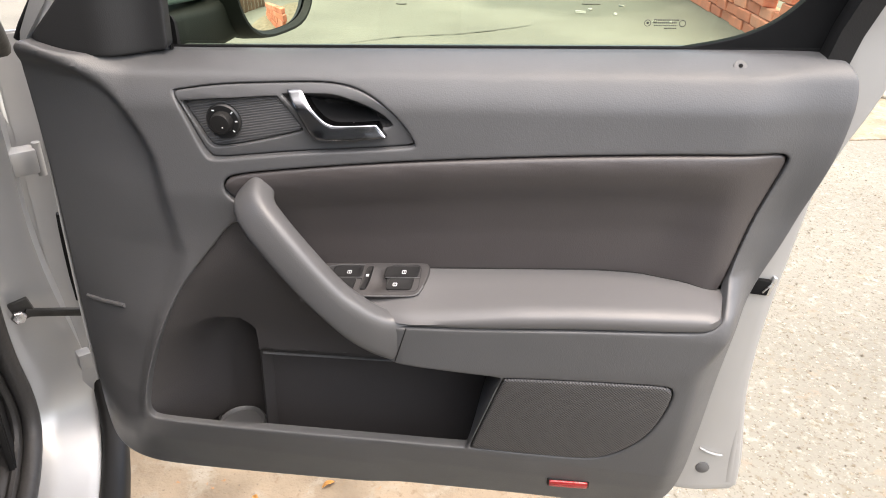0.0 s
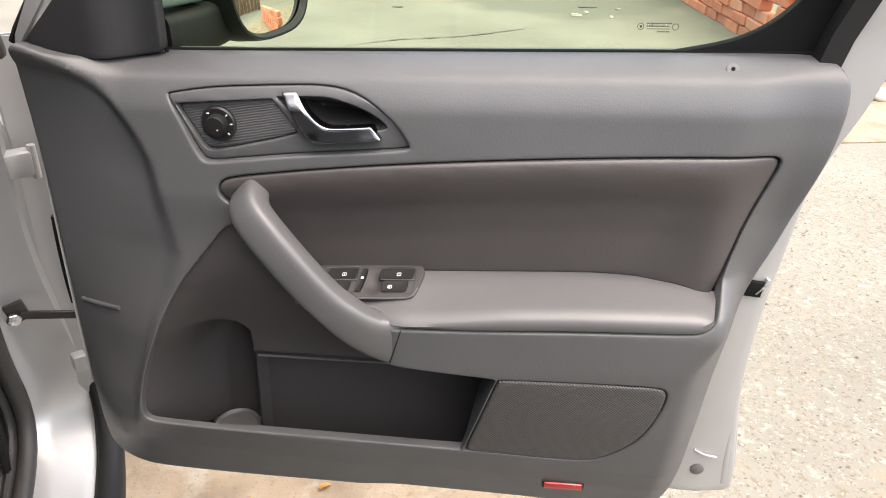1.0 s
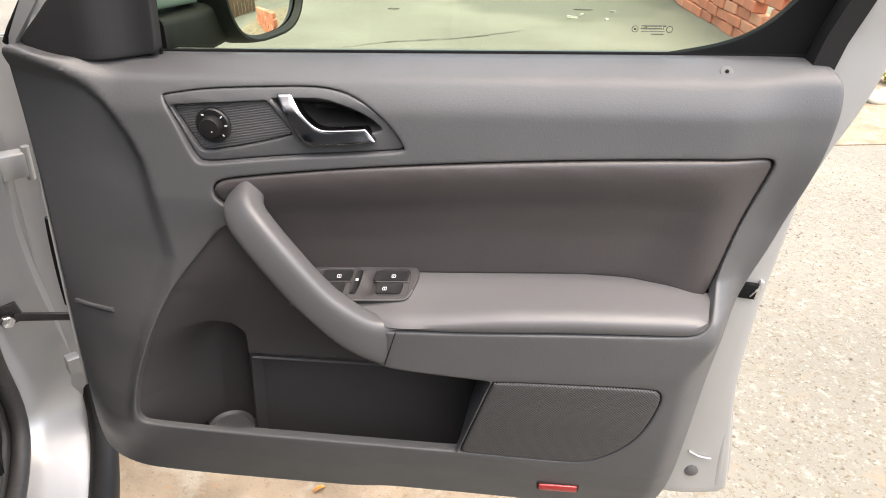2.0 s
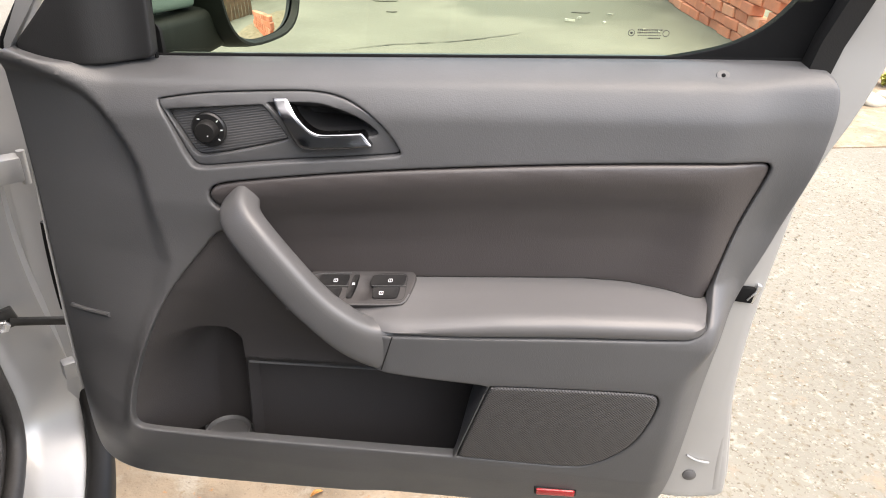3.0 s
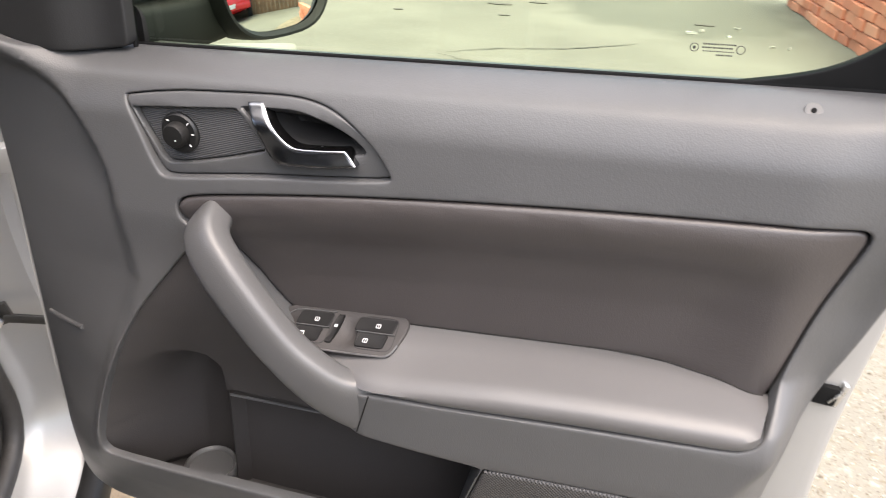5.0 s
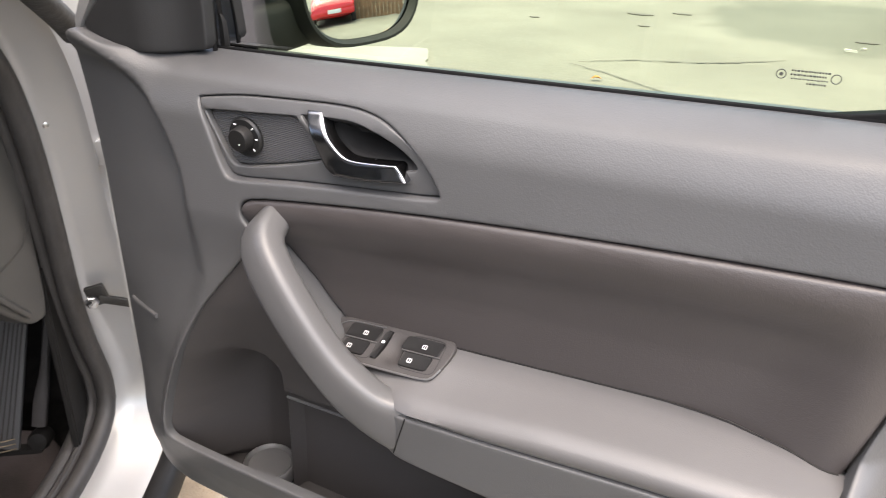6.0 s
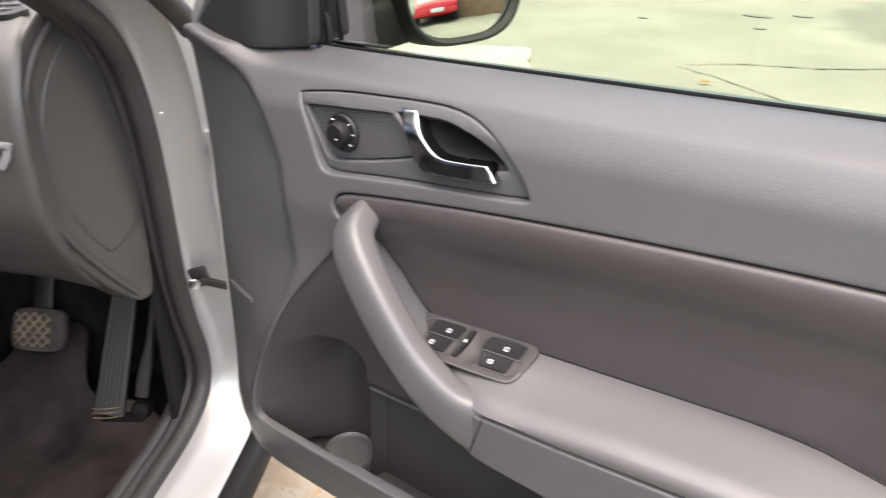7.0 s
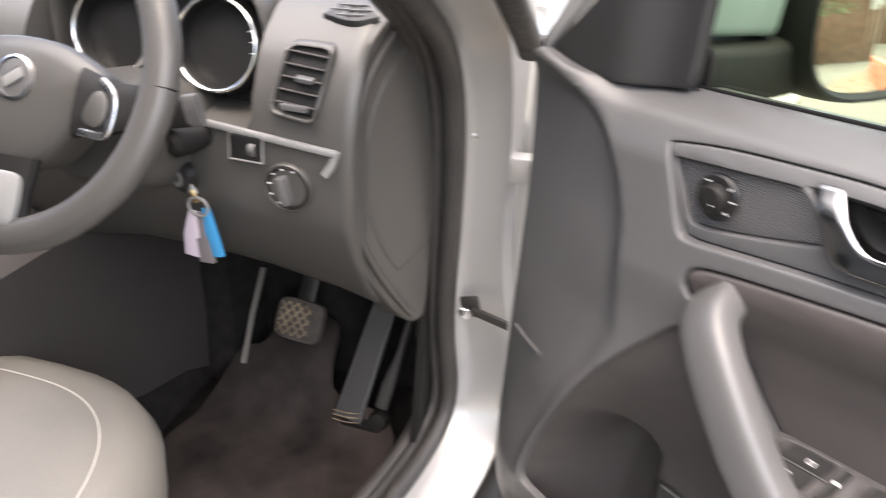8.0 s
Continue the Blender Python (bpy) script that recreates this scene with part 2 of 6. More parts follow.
def sweep(path, section, side=(0, 1, 0), scale=None, closed_ends=True):
    """Moves a section (a, b) along a path; a lies along side, b across it."""
    p = [Vector(q) for q in path]
    rings = []
    for i, c in enumerate(p):
        t = (p[min(i + 1, len(p) - 1)] - p[max(i - 1, 0)]).normalized()
        s = Vector(side)
        s = (s - t * s.dot(t)).normalized()
        w = t.cross(s)
        ka, kb = scale[i] if scale else (1, 1)
        rings.append([c + s * a * ka + w * b * kb for a, b in section])
    return loft(rings, closed_ends)


def oval(a, b, n=16, power=2.0):
    out = []
    for k in range(n):
        c, s = math.cos(2 * math.pi * k / n), math.sin(2 * math.pi * k / n)
        out.append((a * math.copysign(abs(c) ** (2 / power), c), b * math.copysign(abs(s) ** (2 / power), s)))
    return out


def block(size, m=Matrix(), bevel=0.0, segments=2):
    bm = bmesh.new()
    bmesh.ops.create_cube(bm, size=1, matrix=m @ Matrix.Diagonal((*size, 1)))
    if bevel > 0:
        bmesh.ops.bevel(bm, geom=bm.edges[:], offset=bevel, segments=segments, affect="EDGES", profile=0.6)
    return bm


def lathe(profile, m=Matrix(), n=28):
    """A turned body round local z from (radius, height) points."""
    rings = []
    for r, h in profile:
        rings.append([m @ Vector((max(r, 1e-4) * math.cos(2 * math.pi * k / n), max(r, 1e-4) * math.sin(2 * math.pi * k / n), h)) for k in range(n)])
    return loft(rings)


def tube(path, r, n=10, side=(0, 0, 1)):
    return sweep(path, oval(r, r, n), side)


def smooth(a, b, x):
    t = min(1.0, max(0.0, (x - a) / (b - a)))
    return t * t * (3 - 2 * t)


def curve3(pts, n, closed=False):
    """Rounded and evenly divided path."""
    c = chaikin(pts, 3, closed)
    e = even(c, 1e-3, closed)
    idx = np.linspace(0, len(e) - 1, n).round().astype(int)
    return [Vector(e[i]) for i in idx]


# ---- the yard ----
SLOPE = 0.038


def ground_z(x, y):
    return SLOPE * max(-6.0, min(14.0, x))


def concrete(name, base, layers, mottle=0.9, spread=0.16, far=1.0):
    """Worn yard concrete: broad stains, then layers of irregular grit: (scale, from, to, colour), thinning to the share far beyond 4 m."""
    m = mat(name, base, 0.88, spread=spread, grain=((35, 0.25, "noise"), (160, 0.35, "noise")), mottle=mottle, spec=0.25)
    t = m.node_tree
    b = t.nodes["Principled BSDF"]
    old = b.inputs["Base Color"].links[0].from_socket
    co = t.nodes.new("ShaderNodeTexCoord").outputs["Object"]
    apart = t.nodes.new("ShaderNodeSeparateXYZ")
    t.links.new(co, apart.inputs[0])
    thin = t.nodes.new("ShaderNodeMapRange")
    for key, value in (("From Min", 3.4), ("From Max", 4.4), ("To Min", 1.0), ("To Max", far)):
        thin.inputs[key].default_value = value
    t.links.new(apart.outputs["Y"], thin.inputs["Value"])
    for k, (scale, lo, hi, colour) in enumerate(layers):
        n = t.nodes.new("ShaderNodeTexNoise")
        n.inputs["Scale"].default_value, n.inputs["Detail"].default_value, n.inputs["Roughness"].default_value = scale, 5, 0.62
        shift = t.nodes.new("ShaderNodeMapping")
        shift.inputs["Location"].default_value = (3.1 * k, 1.7 * k, 0.9 * k)
        shift.inputs["Rotation"].default_value = (0, 0, 0.7 * k)
        t.links.new(co, shift.inputs["Vector"])
        t.links.new(shift.outputs[0], n.inputs["Vector"])
        lim = t.nodes.new("ShaderNodeMapRange")
        lim.inputs["From Min"].default_value, lim.inputs["From Max"].default_value = lo, hi
        t.links.new(n.outputs["Fac"], lim.inputs["Value"])
        mx = t.nodes.new("ShaderNodeMix")
        mx.data_type = "RGBA"
        share = t.nodes.new("ShaderNodeMath")
        share.operation = "MULTIPLY"
        t.links.new(lim.outputs[0], share.inputs[0])
        t.links.new(thin.outputs[0], share.inputs[1])
        t.links.new(share.outputs[0], mx.inputs[0])
        t.links.new(old, mx.inputs[6])
        mx.inputs[7].default_value = (*colour, 1)
        old = mx.outputs[2]
    t.links.new(old, b.inputs["Base Color"])
    return m


CONCRETE = concrete("pale_gritty_concrete", (0.156, 0.145, 0.117), ((26, 0.55, 0.67, (0.222, 0.206, 0.172)), (42, 0.56, 0.67, (0.125, 0.108, 0.075)), (85, 0.565, 0.66, (0.095, 0.082, 0.058)), (14, 0.60, 0.74, (0.18, 0.142, 0.10)), (60, 0.62, 0.70, (0.235, 0.225, 0.196))), far=0.25)


def dampen(m, centre, size):
    """A dark damp area of the yard, drying unevenly at its rim."""
    t = m.node_tree
    b = t.nodes["Principled BSDF"]
    old = b.inputs["Base Color"].links[0].from_socket
    co = t.nodes.new("ShaderNodeTexCoord").outputs["Object"]
    mp = t.nodes.new("ShaderNodeMapping")
    mp.vector_type = "TEXTURE"
    mp.inputs["Location"].default_value = (*centre, 0)
    mp.inputs["Scale"].default_value = (*size, 1)
    t.links.new(co, mp.inputs["Vector"])
    ln = t.nodes.new("ShaderNodeVectorMath")
    ln.operation = "LENGTH"
    t.links.new(mp.outputs[0], ln.inputs[0])
    nz = t.nodes.new("ShaderNodeTexNoise")
    nz.inputs["Scale"].default_value, nz.inputs["Detail"].default_value = 1.3, 6
    t.links.new(co, nz.inputs["Vector"])
    ad = t.nodes.new("ShaderNodeMath")
    ad.operation = "ADD"
    t.links.new(ln.outputs["Value"], ad.inputs[0])
    t.links.new(nz.outputs["Fac"], ad.inputs[1])
    mr = t.nodes.new("ShaderNodeMapRange")
    mr.inputs["From Min"].default_value, mr.inputs["From Max"].default_value = 1.25, 1.5
    mr.inputs["To Min"].default_value, mr.inputs["To Max"].default_value = 0.55, 0.0
    t.links.new(ad.outputs[0], mr.inputs["Value"])
    mx = t.nodes.new("ShaderNodeMix")
    mx.data_type = "RGBA"
    mx.inputs[7].default_value = (0.075, 0.075, 0.058, 1)
    t.links.new(mr.outputs[0], mx.inputs[0])
    t.links.new(old, mx.inputs[6])
    t.links.new(mx.outputs[2], b.inputs["Base Color"])


dampen(CONCRETE, (0.55, 8.7), (1.35, 1.75))
EARTH = concrete("brown_earthy_concrete", (0.195, 0.150, 0.100), ((9, 0.52, 0.66, (0.245, 0.212, 0.16)), (40, 0.58, 0.68, (0.16, 0.115, 0.07)), (22, 0.66, 0.70, (0.28, 0.14, 0.06)), (110, 0.62, 0.70, (0.11, 0.085, 0.06))), 6, 0.3)
STONE = mat("pale_pebble_stone", (0.42, 0.37, 0.29), 0.8, spread=0.45, grain=((60, 0.3, "noise"),), mottle=18)
BRICK = mat("orange_red_brick", (0.42, 0.15, 0.075), 0.85, spread=0.25, grain=((60, 0.4, "noise"), (240, 0.3, "noise")), mottle=8)


def build_ground():
    bm = bmesh.new()
    xs = [-120, -40, -12, -6] + [v * 0.5 for v in range(-10, 13)] + [9, 14, 40, 120]
    ys = [-120, -40, -12, -6] + [v * 0.5 for v in range(-10, 21)] + [14, 25, 50, 120]
    grid = [[bm.verts.new((x, y, ground_z(x, y) + (0.003 * noise.noise(Vector((x * 0.6, y * 0.6, 3))) if abs(x) < 6 else 0))) for x in xs] for y in ys]
    for a, b in zip(grid, grid[1:]):
        for k in range(len(xs) - 1):
            bm.faces.new((a[k], a[k + 1], b[k + 1], b[k]))
    tagged(part("ground", bm, CONCRETE), "pale worn concrete yard with chippings and cracks", "ground", kind="structure")
    # brown strip beyond the chippings, a skin over the yard
    rim = chaikin([(1.2, 3.75), (2.2, 3.95), (4.2, 4.35), (6.0, 5.2), (6.0, 8.5), (3.4, 7.4), (2.3, 5.7), (1.3, 4.4)], 3)
    bm = patch(rim, lambda u, v: ground_z(u, v) + 0.007 + 0.003 * noise.noise(Vector((u * 3, v * 3, 0))), step=0.2, bevel=0.0, skirt=-0.02, place=lambda u, v, d: (u, v, d))
    tagged(part("earth_patch", bm, EARTH), "brown earthy strip of trodden ground on the yard", "earth", kind="structure")


def build_pebbles():
    """Loose chippings on the yard."""
    rnd = random.Random(5)
    verts, faces = [], []
    for k in range(24000):
        near = k < 21000
        x, y = (rnd.uniform(0.35, 2.6), rnd.uniform(0.95, 3.7)) if near else (rnd.uniform(-0.9, 0.6), rnd.uniform(0.85, 1.7))
        r = 0.0012 + 0.0052 * rnd.random() ** 5
        z, c = ground_z(x, y) + r * 0.25, rnd.uniform(0, 6.28)
        n = len(verts)
        for j in range(5):
            a = c + 6.2832 * j / 5
            s = r * rnd.uniform(0.75, 1.3)
            verts.append((x + s * math.cos(a), y + s * math.sin(a) * 0.8, z))
        verts.append((x + r * 0.1, y, z + r * rnd.uniform(0.5, 0.9)))
        faces += [(n + j, n + (j + 1) % 5, n + 5) for j in range(5)]
    me = bpy.data.meshes.new("pebbles")
    me.from_pydata(verts, [], faces)
    t = STONE.node_tree
    geo = t.nodes.new("ShaderNodeNewGeometry")
    ramp = t.nodes.new("ShaderNodeValToRGB")
    e = ramp.color_ramp.elements
    e[0].color, e[1].color = (0.085, 0.072, 0.05, 1), (0.27, 0.245, 0.195, 1)
    e.new(0.25).color = (0.18, 0.145, 0.10, 1)
    e.new(0.5).color = (0.26, 0.235, 0.18, 1)
    t.links.new(geo.outputs["Random Per Island"], ramp.inputs[0])
    t.links.new(ramp.outputs[0], t.nodes["Principled BSDF"].inputs["Base Color"])
    me.materials.append(STONE)
    tagged(new("pebbles", me), "loose pale and brown chippings scattered on concrete", "pebbles", kind="stuff")


build_ground()
build_pebbles()

# ---- the open door ----
door = thing("car_door", label="open silver car door with charcoal inner trim panel", category="car door")


def sill(x):
    """Height of the window line along the door."""
    return 1.127 + (x + 0.337) * 0.068


def trim_depth(x, z):
    """How far the trim's face lies back, from its bulges and hollows."""
    h = max(-0.003, sill(x) + 0.018 * smooth(-0.36, -0.47, x) - z)
    upper = 0.733 + 0.015 * (1 - 0.8 * smooth(-0.36, -0.43, x)) * max(0.0, 1 - h / 0.16) + (0.012 + 0.042 * smooth(-0.47, -0.34, x)) * (0.5 * max(0.0, 1 - h / 0.056) ** 1.5 + 0.5 * max(0.0, 1 - h / 0.020) ** 1.8)
    left = float(np.interp(z, (0.44, 0.50, 0.56, 0.61, 0.65, 0.75, 0.86, 0.95), (0.765, 0.745, 0.722, 0.707, 0.702, 0.708, 0.728, 0.740)))
    lift = float(np.interp(x, (-0.012, 0.069, 0.2, 0.337, 0.362, 0.40), (0.0, 0.006, 0.0215, 0.0355, 0.054, 0.056))) * smooth(0.70, 0.80, z)
    right = float(np.interp(z - lift, (0.48, 0.52, 0.58, 0.62, 0.70, 0.775, 0.838, 0.850, 0.868, 0.93), (0.758, 0.742, 0.718, 0.706, 0.694, 0.684, 0.681, 0.698, 0.738, 0.744)))
    low = left + (right - left) * smooth(-0.09, -0.015, x)
    core = low + (upper - low) * smooth(0.86, 0.97, z)
    start = 0.342 + 0.022 * smooth(0.81, 0.87, z) * smooth(0.96, 0.91, z)
    core += (0.768 - core) * smooth(start, 0.425 - (start - 0.342) * 0.5, x) * (1 - 0.55 * smooth(0.98, 1.1, z))
    flank = float(np.interp(z, (0.45, 0.60, 0.642, 0.684, 0.725, 0.783, 0.83, 0.88, 0.94, 0.97, 1.007, 1.035, 1.066, 1.093, 1.104, 1.112, 1.121, 1.128, 1.136), (-0.402, -0.399, -0.389, -0.380, -0.366, -0.345, -0.321, -0.306, -0.319, -0.323, -0.330, -0.342, -0.362, -0.381, -0.396, -0.411, -0.432, -0.460, -0.495)))
    # the flank turns back from its crease to the hinge edge
    s = min(1.0, max(0.0, (flank - x) / max(0.10, flank + 0.507)))
    edge = float(np.interp(z, (0.47, 0.52, 0.70, 0.95, 1.0, 1.05, 1.08, 1.11, 1.135), (0.778, 0.779, 0.776, 0.775, 0.773, 0.770, 0.767, 0.763, 0.757)))
    drop = 0.12 + 0.38 * smooth(0.90, 1.02, z) - 0.46 * smooth(1.095, 1.122, z)
    bend = drop * smooth(0.0, 0.15 + 0.25 * smooth(1.07, 1.12, z), s) + (1 - drop) * s
    low = smooth(0.54, 0.72, z)
    core += max(0.0, edge - core) * (low * bend + (1 - low) * s * s)
    return core


TRIM = chaikin([(-0.476, 1.137), (-0.492, 1.138), (-0.499, 1.118), (-0.502, 1.06), (-0.503, 0.90), (-0.505, 0.76), (-0.506, 0.62), (-0.505, 0.54), (-0.496, 0.497), (-0.462, 0.477),
                (-0.39, 0.471), (-0.26, 0.477), (-0.03, 0.497), (0.19, 0.512), (0.30, 0.510), (0.345, 0.522), (0.372, 0.555), (0.382, 0.62), (0.385, 0.72), (0.393, 0.80),
                (0.413, 0.90), (0.433, 0.965), (0.446, 1.03), (0.456, 1.10), (0.458, 1.15), (0.451, 1.17), (0.436, 1.179), (0.30, 1.1705), (0.0, 1.150), (-0.30, 1.1295), (-0.335, 1.128), (-0.37, 1.125), (-0.41, 1.1255), (-0.445, 1.129)], 2)
BEZEL = chaikin([(-0.306, 1.092), (-0.304, 1.094), (-0.253, 1.104), (-0.194, 1.110), (-0.129, 1.116), (-0.097, 1.115), (-0.071, 1.108), (-0.046, 1.093), (-0.027, 1.075), (-0.014, 1.056), (-0.016, 1.051),
                 (-0.079, 1.042), (-0.147, 1.033), (-0.202, 1.024), (-0.258, 1.014), (-0.270, 1.018), (-0.292, 1.066)], 2)
INSERT = chaikin([(-0.2508, 0.9784), (-0.2468, 0.9933), (-0.227, 1.0012), (-0.1438, 1.0161), (-0.0506, 1.0309), (0.0524, 1.0448), (0.1773, 1.0597), (0.2972, 1.0716), (0.3824, 1.0785), (0.4023, 1.0765), (0.4033, 1.0607), (0.3824, 0.9893), (0.372, 0.935), (0.366, 0.905), (0.357, 0.884), (0.345, 0.876), (0.332, 0.8725), (0.2, 0.86), (0.069, 0.845), (-0.012, 0.838), (-0.06, 0.832), (-0.106, 0.847), (-0.149, 0.880), (-0.186, 0.924), (-0.2121, 0.9537), (-0.2409, 0.9646)], 2)
POCKET = chaikin([(-0.244, 0.934), (-0.270, 0.900), (-0.296, 0.867), (-0.322, 0.83), (-0.345, 0.783), (-0.367, 0.725), (-0.380, 0.684), (-0.388, 0.642), (-0.388, 0.615), (-0.366, 0.611), (-0.242, 0.614),
                  (-0.08, 0.622), (0.070, 0.629), (0.075, 0.630), (0.110, 0.770), (0.111, 0.774), (0.05, 0.775), (-0.02, 0.778), (-0.075, 0.787), (-0.110, 0.820), (-0.158, 0.870), (-0.196, 0.916), (-0.222, 0.936)], 2)
SPEAKER = chaikin([(0.113, 0.772), (0.116, 0.775), (0.30, 0.789), (0.326, 0.786), (0.324, 0.750), (0.309, 0.698), (0.285, 0.665), (0.255, 0.641), (0.22, 0.634), (0.081, 0.630), (0.077, 0.630)], 2)

def turn_back(u, v):
    """How far a rim of the trim is turned back; far into the map pocket, little along its lip."""
    if not (-0.41 < u < 0.13 and 0.59 < v < 0.945):
        return 0.028
    far = smooth(-0.252, -0.215, u)
    return (0.008 + 0.016 * smooth(0.63, 0.68, v)) * (1 - far) + far * 0.012 + far * (0.016 + 0.055 * smooth(0.90, 0.76, v)) * smooth(0.625, 0.70, v)


trim = part("trim_panel", patch(TRIM, trim_depth, (BEZEL, INSERT, POCKET, SPEAKER), step=0.0049, bevel=0.003, skirt=0.028, deep=turn_back), PLASTIC, door, "charcoal grained plastic trim panel")


def shrunk(loop, gap):
    a = even(loop, 0.004)
    nxt, prv = np.roll(a, -1, axis=0), np.roll(a, 1, axis=0)
    t = nxt - prv
    n = np.stack([-t[:, 1], t[:, 0]], 1) / np.maximum(np.linalg.norm(t, axis=1), 1e-9)[:, None]
    area = np.sum(a[:, 0] * np.roll(a[:, 1], -1) - np.roll(a[:, 0], -1) * a[:, 1])
    return [Vector(p) for p in a + n * gap * (1 if area > 0 else -1)]


def insert_depth(x, z):
    h = float(np.interp(x, (-0.254, -0.146, 0.052, 0.178, 0.40), (0.995, 1.013, 1.042, 1.057, 1.076))) - z
    side = float(np.interp(z, (0.87, 0.905, 0.986, 1.06), (0.360, 0.366, 0.385, 0.405))) - x
    flush = smooth(0.10, 0.0, side)
    y = 0.736 + float(np.interp(h, (0, 0.012, 0.035, 0.06, 0.10, 0.2), (0.0, -0.003, 0.004, 0.017, 0.024, 0.024)))
    return y + (trim_depth(x, max(z, 0.955)) + 0.003 - y) * flush


part("insert", patch(shrunk(INSERT, 0.0016), insert_depth, step=0.010, bevel=0.004, skirt=0.03), FABRIC, door, "dark brown leatherette insert")


def liner_depth(x, z):
    """The hollow of the bottle holder and map pocket."""
    y = 0.740 + 0.038 * smooth(0.88, 0.70, z)
    rim = float(np.interp(z, (0.60, 0.642, 0.684, 0.725, 0.783, 0.83, 0.867, 0.90, 0.94), (-0.394, -0.392, -0.384, -0.371, -0.349, -0.326, -0.300, -0.274, -0.244)))
    lip = trim_depth(rim, z) + 0.009 - 0.0045 * smooth(0.74, 0.84, z)
    curl = math.sin(min(1.0, max(0.0, (x - rim) / 0.085)) * math.pi / 2)
    # the bottle hollow: a rounded corner at its upper end, fading towards the flank
    a, b = x + 0.272, z - 0.734
    inner = 0.030 - math.hypot(a, b) if a > 0 and b > 0 else min(-0.242 - x, 0.764 - z)
    soft = 0.016 + 0.10 * smooth(-0.285, -0.36, x)
    y += 0.050 * smooth(0.0, soft, inner) * smooth(-0.41, -0.31, x)
    y += 0.030 * smooth(-0.246, -0.236, x) * smooth(0.704 + (x + 0.24) * 0.07, 0.696 + (x + 0.24) * 0.07, z)
    # rises to the trim's face under the pull handle
    reach = (x + 0.222) * 0.713 + (z - 0.936) * 0.701
    y += (trim_depth(x, z) + 0.0035 - y) * smooth(-0.040, -0.004, reach) * smooth(0.75, 0.80, z)
    curl = max(curl, smooth(0.545, 0.525, z))
    return lip + (y - lip) * curl if x > rim else trim_depth(x, z) + 0.010 - 0.0035 * smooth(0.74, 0.84, z) + 0.05 * smooth(0.545, 0.525, z)


part("pocket_liner", patch([(-0.475, 0.475), (0.16, 0.49), (0.16, 0.79), (-0.06, 0.80), (-0.100, 0.830), (-0.148, 0.880), (-0.186, 0.926), (-0.222, 0.950), (-0.25, 0.950), (-0.30, 0.885), (-0.36, 0.80), (-0.43, 0.66), (-0.475, 0.60)], liner_depth, step=0.004, bevel=0.0, skirt=0.0), LOWER, door, "moulded map pocket and bottle holder")
part("pocket_floor", block((0.54, 0.105, 0.006), pose(-0.160, 0.815, 0.516, 0, -1.5, 0)), LOWER, door)
part("bottle_floor", lathe([(0.038, 0.0), (0.038, 0.014), (0.0368, 0.0200), (0.0345, 0.0220), (0.0320, 0.0205), (0.030, 0.0170), (0.0, 0.0165)], pose(-0.285, 0.785, 0.530)), PLASTIC, door, "pale grey bottle rest")
part("pocket_edge", sweep([(x, 0.7755 + 0.001 * smooth(-0.24, 0.1, x), 0.6995 + (x + 0.24) * 0.06) for x in np.linspace(-0.236, 0.10, 16)], oval(0.0016, 0.0022, 8), (0, 0, 1)), PLASTIC, door, "thin moulded edge above the map pocket")
part("speaker_grille", patch(shrunk(SPEAKER, 0.001), lambda x, z: trim_depth(x, z) - 0.001, step=0.012, bevel=0.004, skirt=0.03), GRILLE, door, "dark speaker grille of fine rows")


# armrest pad
PAD_SEAM = []


